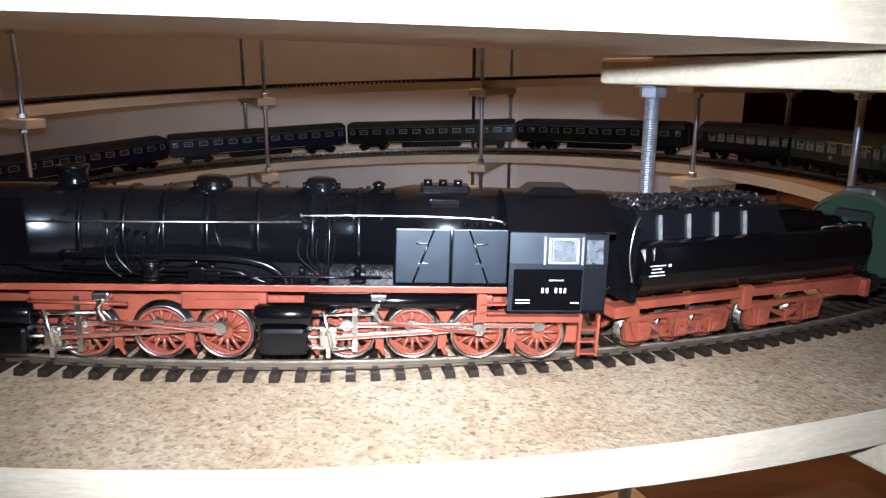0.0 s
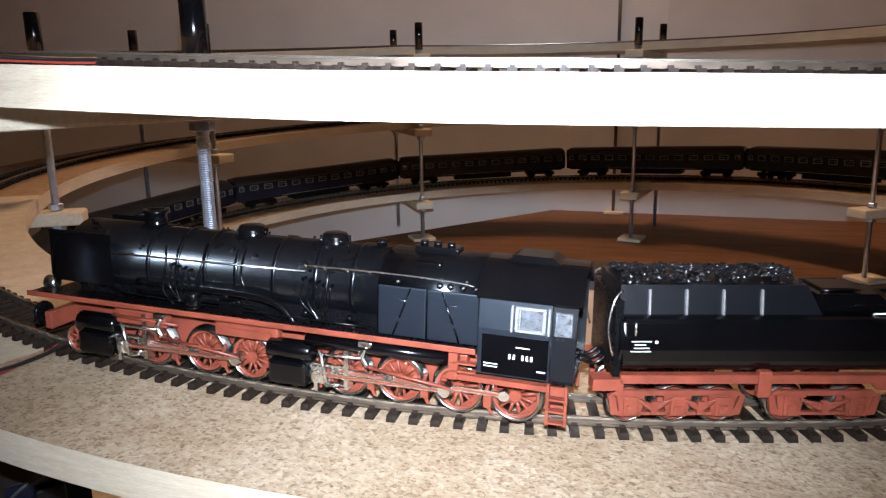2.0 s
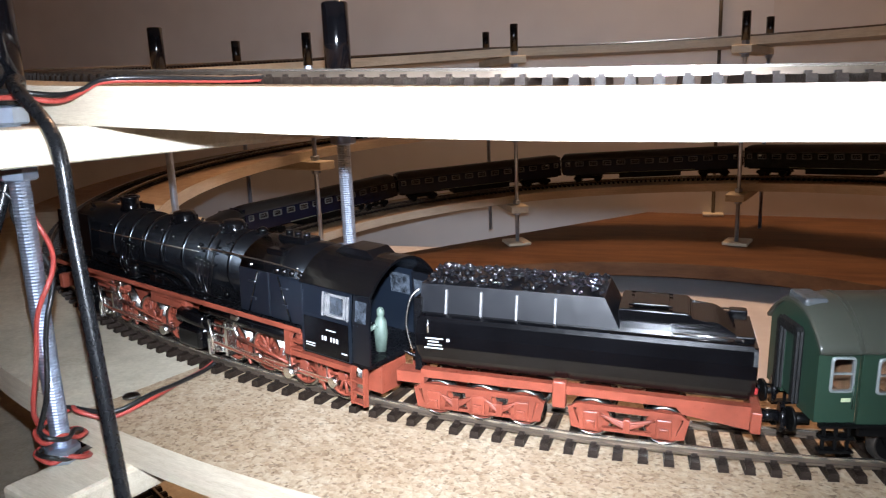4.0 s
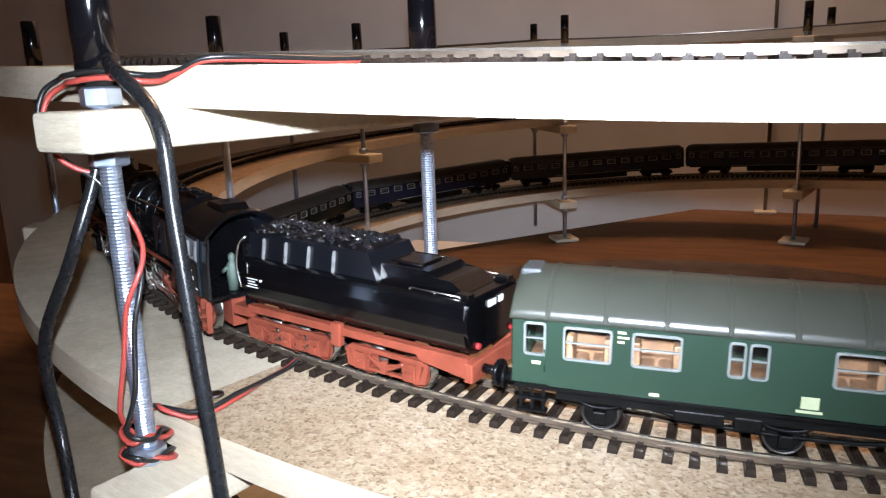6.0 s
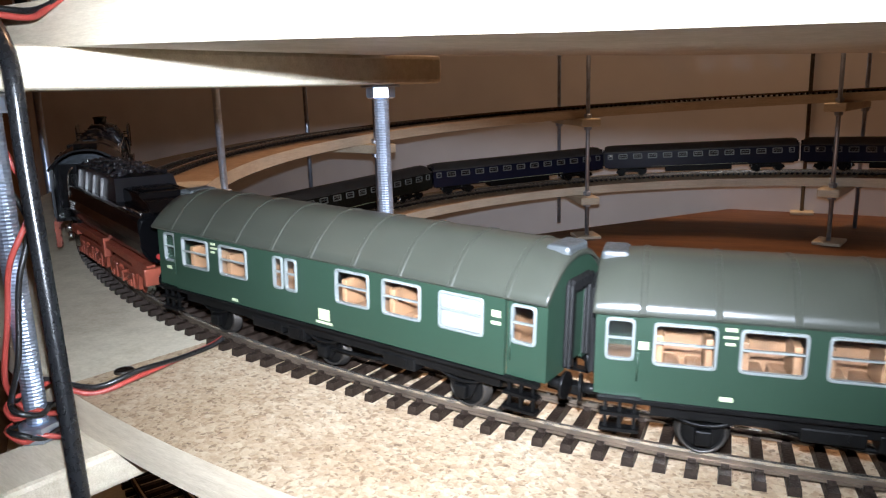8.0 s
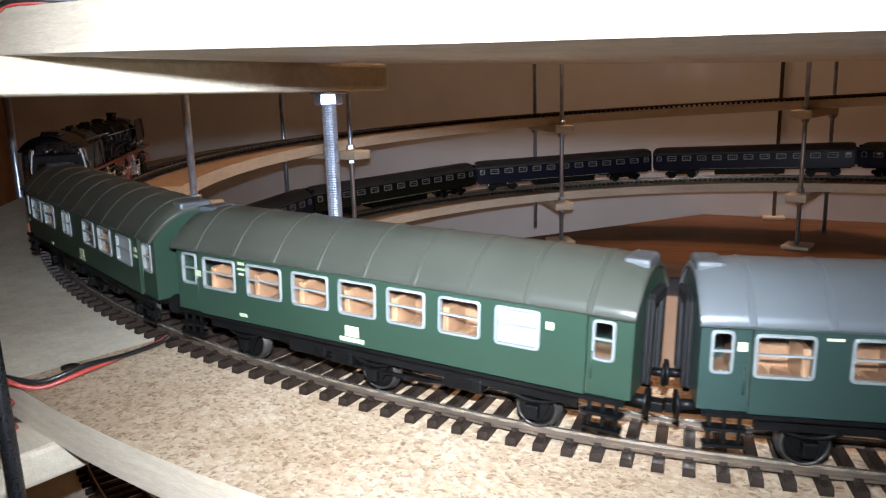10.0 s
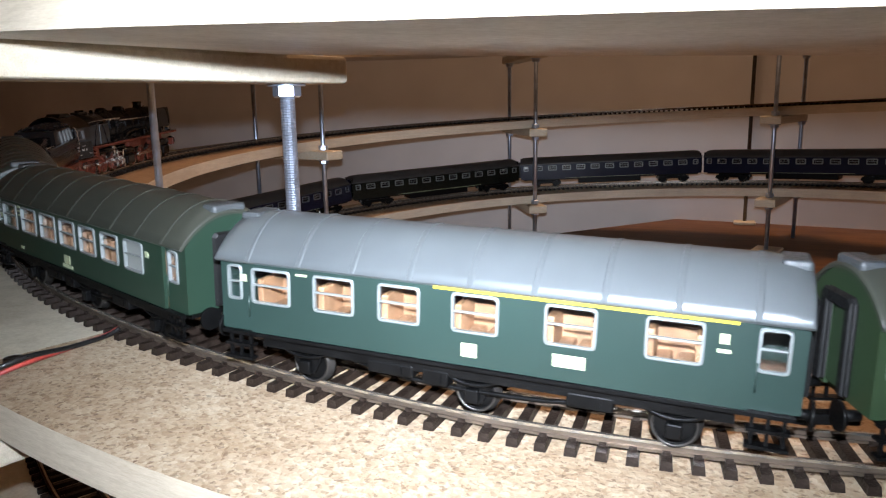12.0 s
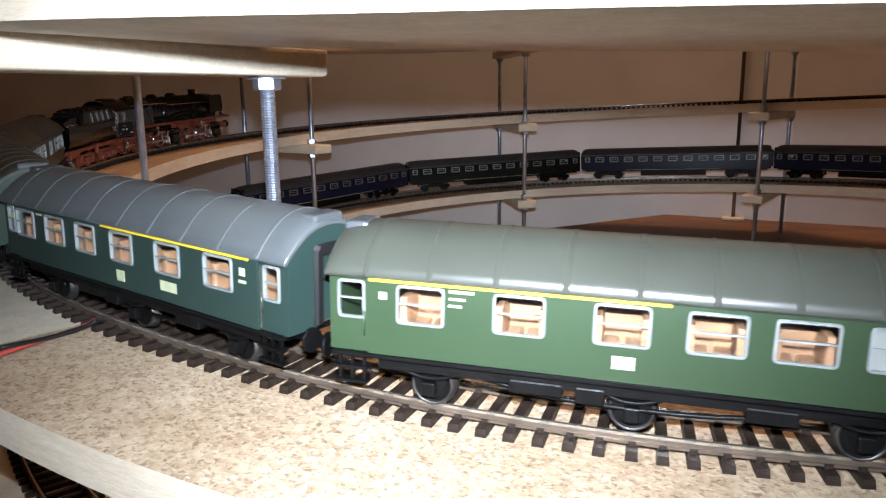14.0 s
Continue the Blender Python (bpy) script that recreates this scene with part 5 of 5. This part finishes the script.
    # tan seats, one bench back and two cushions at each window, and low partitions
    for a, b in windows:
        bm = bmesh.new()
        xc = X((a + b) / 2)
        for e in (1, -1):
            x0 = xc + e * 0.0052
            box(bm, x0 - 0.0009, x0 + 0.0009, -0.0140, 0.0140, zf + 0.0014, 0.0338, bevel=0.0004)
            box(bm, *sorted((x0 - e * 0.0009, x0 - e * 0.0046)), -0.0140, 0.0140, zf + 0.0014, 0.0262, bevel=0.0006)
        box(bm, xc - 0.0062, xc + 0.0062, 0.0030, 0.0040, zf + 0.0014, 0.0318)
        box(bm, xc - 0.0062, xc + 0.0062, -0.0040, -0.0030, zf + 0.0014, 0.0318)
        part("seat", bm, SEAT, C)
    underframe(C, half, (-half * 0.66, 0.0, half * 0.66))


def build_long_coach(s_front, paint, label, metal):
    half = 0.1295
    C = vehicle("express_coach", s_front - 0.1345, 0.092, label, "coach", "long coaches of the train")
    zf, ze, zt, za, zb, W = 0.0175, 0.0400, 0.0492, 0.0302, 0.0372, 0.0163
    n = 11
    xs = [(-half + 0.026 + i * (2 * half - 0.052) / (n - 1)) for i in range(n)]
    for s in (1, -1):
        bm = bmesh.new()
        holes = [(x - 0.0062, x + 0.0062, za, zb) for x in xs] + [(e * (half - 0.008) - 0.0035, e * (half - 0.008) + 0.0035, za, zb) for e in (-1, 1)]
        side_with_holes(bm, -half, half, W, s, 0.0010, zf, ze, holes)
        part("side_wall", bm, paint, C)
        for a, b, z0, z1 in holes:
            window(C, a, b, z0, z1, W, s, metal=metal, width=0.0009)
        bm = bmesh.new()
        box(bm, -half * 0.5, half * 0.5, *sorted((s * W, s * (W + 0.0002))), zf + 0.0006, zf + 0.0010)
        part("lettering", bm, CREAM, C)
    for e in (1, -1):
        bm = bmesh.new()
        box(bm, *sorted((e * (half - 0.001), e * half)), -W + 0.001, W - 0.001, zf, ze + 0.006)
        part("end_wall", bm, paint, C)
        bm = bmesh.new()
        box(bm, *sorted((e * half, e * (half + 0.0035))), -0.0058, 0.0058, 0.0195, 0.0425, bevel=0.0008)
        part("gangway_bellows", bm, RUBBER, C)
    bm = bmesh.new()
    roof_shell(bm, half, 0.0170, ze - 0.0004, zt, 0.0004)
    part("roof", bm, DARKROOF, C)
    bm = bmesh.new()
    box(bm, -half + 0.001, half - 0.001, -W + 0.0013, W - 0.0013, zf + 0.0002, zf + 0.0012)
    box(bm, -half + 0.02, half - 0.02, -0.0006, 0.0006, zf + 0.0012, 0.0380)
    part("interior", bm, UNDER, C)
    bm = bmesh.new()
    box(bm, -0.045, 0.045, -0.0125, 0.0125, 0.0095, zf - 0.0002, bevel=0.0008)
    box(bm, -half + 0.004, half - 0.004, -0.0120, 0.0120, 0.0155, zf - 0.0001)
    part("underframe", bm, UNDER, C)
    me, ty = spoked_wheel_mesh(0.0053, True), tyre_mesh(0.0053)
    me.materials.clear()
    me.materials.append(UNDER)
    for e in (1, -1):
        for d in (-0.0145, 0.0145):
            add_wheelset(C, me, ty, e * 0.092 + d, 0.0053)
        for s in (1, -1):
            bm = bmesh.new()
            x = e * 0.092
            prism(bm, [(x - 0.022, 0.0100), (x - 0.016, 0.0075), (x - 0.011, 0.0105), (x + 0.011, 0.0105), (x + 0.016, 0.0075), (x + 0.022, 0.0100), (x + 0.020, 0.0142), (x - 0.020, 0.0142)], s * 0.0112, s * 0.0126)
            part("bogie_frame", bm, UNDER, C)


# ---- wires on the near post ----
def build_wires():
    post = at(R_ROD_OUT, radians(POST_OUT))
    px, py = post.x, post.y
    z_top = rise(radians(POST) + tau)
    for name, mat, ph, off, lab in (("red_wire", REDWIRE, 0.0, 0.0, "thin red insulated wire wound round the threaded rod"), ("black_wire", BLACKWIRE, 0.9, 0.0022, "thin black insulated wire wound round the threaded rod")):
        a0 = radians(16.4) - off * 0.6
        pts = [at(0.487, a0, rise(a0) + 0.0030), at(0.492, a0, rise(a0) + 0.0016), at(0.505, a0 - 0.004, rise(a0) + 0.0013 + off * 0.2), at(0.520, radians(15.6) - off, rise(a0) + 0.0020 + off), at(0.5325, radians(15.9) - off, 0.0062 + off)]
        # loops round the foot of the rod, then a loose winding upwards
        turns, z0, z1 = 2.2, -0.006, 0.010
        for i in range(int(turns * 8)):
            t = i / (turns * 8)
            w = 0.0062 + 0.0015 * sin(i * 1.7 + ph)
            an = ph + tau * turns * t + 1.0
            pts.append(Vector((px + w * cos(an), py + w * sin(an), z1 + (z0 - z1) * t + 0.001 * sin(i * 2.3))))
        for i in range(19):
            t = i / 18
            w = 0.0046 + 0.0016 * sin(3 * t * pi)
            an = ph + 2.4 + tau * 0.95 * t + 0.5 * sin(9 * t)
            pts.append(Vector((px + w * cos(an), py + w * sin(an), z0 + 0.004 + (z_top - DECK - PLATE - 0.014 - z0) * t)))
        ud = Vector((px, py, 0)).normalized()
        side = Vector((-ud.y, ud.x, 0))
        zz = z_top - DECK
        for u, v, z in ((0.008, -0.009, zz - PLATE - 0.004), (0.010, -0.0142, zz - PLATE * 0.5), (0.008, -0.0138, zz + 0.003), (0.005, -0.009, zz + 0.0066), (0.0075, 0.0, zz + 0.0072), (0.003, 0.009, zz + 0.0080), (-0.0065, 0.016, z_top - 0.0045)):
            pts.append(Vector((px, py, 0)) + ud * u + side * (v - off) + Vector((0, 0, z + off * 0.8)))
        for r, a, h in ((0.5375, 14.2, -0.0022), (0.5350, 13.4, 0.0010), (0.527, 12.8, 0.0016), (0.512, 12.2, 0.0014), (0.500, 11.9, 0.0013), (0.489, 11.6, 0.0016)):
            pts.append(at(r, radians(a) - off * 0.5, rise(radians(a) + tau) + h + off * 0.3))
        bm = bmesh.new()
        tube(bm, pts, 0.00080, 8)
        tagged(part(name, bm, mat), lab, "wire", "wires of the track feed")
    bm = bmesh.new()
    zt = z_top
    tube(bm, [(px - 0.004, py + 0.008, zt - 0.002), (px + 0.007, py - 0.001, zt + 0.0015), (px + 0.014, py - 0.009, zt - 0.0005)]
         + [(-0.109 - 0.1426 * z, -0.5484 + 0.0863 * z, z) for z in (zt - 0.014, 0.075, 0.045, 0.015, -0.02, -0.06, -0.12)], 0.0019, 12, smooth=6)
    tagged(part("power_cable", bm, CABLE), "thick black cable hanging over the deck edge beside a rod", "cable", "power cables")
    bm = bmesh.new()
    tube(bm, [(px - 0.004, py + 0.006, zt - 0.006), (px - 0.006, py + 0.001, 0.085), (-0.168, -0.530, 0.060), (-0.190, -0.525, 0.030), (-0.190, -0.524, 0.0), (-0.176, -0.535, -0.03), (-0.165, -0.545, -0.115)], 0.0019, 12, smooth=6)
    tagged(part("power_cable", bm, CABLE), "thick black cable hanging slack beside a threaded rod", "cable", "power cables")
    a = radians(16.9)
    bm = bmesh.new()
    turned(bm, [(0, 0.0030), (0.0008, 0.0028), (0.0010, 0.0018), (0.0006, 0.0008)], Matrix.Translation(at(0.519, a, rise(a))) @ pose(0, 0, 0, 0, -90, 0), 18)
    tagged(part("deck_screw", bm, SCREW), "dark countersunk screw in the deck", "screw")




# ---- the phone's lamp ----
def build_torch():
    torch = tagged(new("phone_lamp"), "small white lamp of the filming phone", "lamp")
    # Deep black tube, added round the lens to narrow the beam.
    bm = bmesh.new()
    turned(bm, [(0.0, 0.0045), (0.0092, 0.0045), (0.0092, 0.0034), (0.0034, 0.0034)], pose(0, 0, 0, 0, 90, 0), 20, caps=False)
    turned(bm, [(-0.0003, 0.0045), (0.0003, 0.0045)], pose(0, 0, 0, 0, 90, 0), 20)
    part("lamp_case", bm, BLACK_MATT, torch)
    bm = bmesh.new()
    bmesh.ops.create_circle(bm, cap_ends=True, segments=20, radius=0.0032)
    part("lamp_lens", bm, GLOW, torch, "glowing white lens", pose(0, 0, -0.0030, 180, 0, 0))
    return torch


def motions():
    times = [i * 0.5 for i in range(29)]
    for thing, s0, pivot in MOVES:
        walk(thing, [(t, on_track(s0 + travel(t), pivot)) for t in times])
    steps = [i * KEY_STEP for i in range(85)]
    for axle, place, r in SPINS:
        walk(axle, [(t, Matrix.Translation(place) @ pose(0, 0, 0, 0, math.degrees(travel(t) / r), 0)) for t in steps])
    for link, place, r, ph in CRANKS:
        walk(link, [(t, place(travel(t) / r + ph)) for t in steps])
    walk(torch_thing, [(t, m @ pose(0, 0.0175, 0.0075)) for t, m in CAM_POSES])


build_room()
build_decks()
build_plates_and_rods()
build_wall_rod()
build_track()
build_loco()
build_tender()
GREEN_COACH = "dark green model coach, silver window frames, olive roof"
build_coach(-352.5, 0.0728, ((-285.4, -292.1), (-413.2, -420.0)), [(-296.2, -308.7), (-313.9, -326.1), (-361, -372.5), (-377, -389), (-394.6, -407)], GREEN, ROOF_OLIVE,
            GREEN_COACH + ", one frosted pane", None, [(-356.5, 0.0232, 0.0042, 0.0032), (-356.5, 0.0208, 0.0062, 0.0007), (-311.2, 0.0372, 0.0022, 0.0007), (-311.6, 0.0358, 0.0030, 0.0006), (-311.0, 0.0345, 0.0018, 0.0006), (-320, 0.0206, 0.0026, 0.0009), (-289, 0.0262, 0.0024, 0.0010), (-410.5, 0.0345, 0.0024, 0.0016), (-410.5, 0.0322, 0.0026, 0.0008)], (4,), [(-337.3, -341.1), (-342.1, -346.5)])
build_coach(-503.0, 0.0715, ((-435.0, -442.0), (-561.7, -568.0)), [(-446, -458.5), (-463, -475.5), (-479.3, -491.5), (-495, -506.5), (-510, -521), (-525, -536), (-540, -551)], GREEN, ROOF_OLIVE,
            GREEN_COACH + ", seven windows", None, [(-499, 0.0232, 0.0044, 0.0030), (-499, 0.0208, 0.0080, 0.0012), (-461, 0.0372, 0.0024, 0.0008), (-461, 0.0355, 0.0030, 0.0006), (-461, 0.0340, 0.0020, 0.0006), (-461, 0.0215, 0.0028, 0.0010), (-444, 0.0320, 0.0022, 0.0018), (-553.5, 0.0345, 0.0020, 0.0018)], (6,))
build_coach(-656.5, 0.0730, ((-586.5, -592.5), (-717.0, -724.0)), [(-596.5, -608), (-615, -626.3), (-633.1, -643.9), (-652.2, -663.4), (-674.3, -685.6), (-696.0, -707.6)], GREEN3, ROOF_SILVER,
            "bluish green model coach with silver roof and yellow stripe", (-647.5, -714.0), [(-656.6, 0.0235, 0.0040, 0.0034), (-680, 0.0243, 0.0076, 0.0030), (-711.5, 0.0345, 0.0020, 0.0022), (-711.5, 0.0318, 0.0028, 0.0008), (-594, 0.0345, 0.0020, 0.0020), (-611.5, 0.0370, 0.0034, 0.0006)])
build_coach(-811.5, 0.0745, ((-741.7, -748.8), (-873.0, -880.0)), [(-757, -768.4), (-780, -791.6), (-802.3, -814.2), (-821.7, -833.5), (-838.7, -850.7), (-856, -868)], GREEN2, ROOF_OLIVE,
            "leaf green model coach with yellow stripe and one frosted pane", (-750.0, -818.2), [(-809, 0.0240, 0.0050, 0.0030), (-772.5, 0.0370, 0.0060, 0.0007), (-771.5, 0.0352, 0.0040, 0.0006), (-771.0, 0.0335, 0.0032, 0.0006), (-753.5, 0.0345, 0.0020, 0.0018)], (5,))
build_coach(-964.0, 0.0715, ((-896.0, -903.0), (-1022.7, -1029.0)), [(-907, -919.5), (-924, -936.5), (-940.3, -952.5), (-956, -967.5), (-971, -982), (-986, -997), (-1001, -1012)], DARKGREEN, DARKROOF, "blackish green model coach with dark grey roof", metal=FRAME_DARK)
LONG_COACHES = ((DARKGREEN, "blackish green"), (DARKGREEN, "dark green"), (BLUE, "dark blue"), (BLUE, "steel blue"), (BLUE, "dark blue"), (DARKGREEN, "blackish green"), (BLUE, "dark blue"))
# Paler frames on coaches 3 to 5 stand in for glints on windows.
for i, (paint, words) in enumerate(LONG_COACHES):
    build_long_coach(-1.061 - 0.269 * i, paint, words + " long model express coach with many windows", FRAME_AL if i in (3, 4, 5) else FRAME_DARK)
build_wires()
torch_thing = build_torch()
motions()
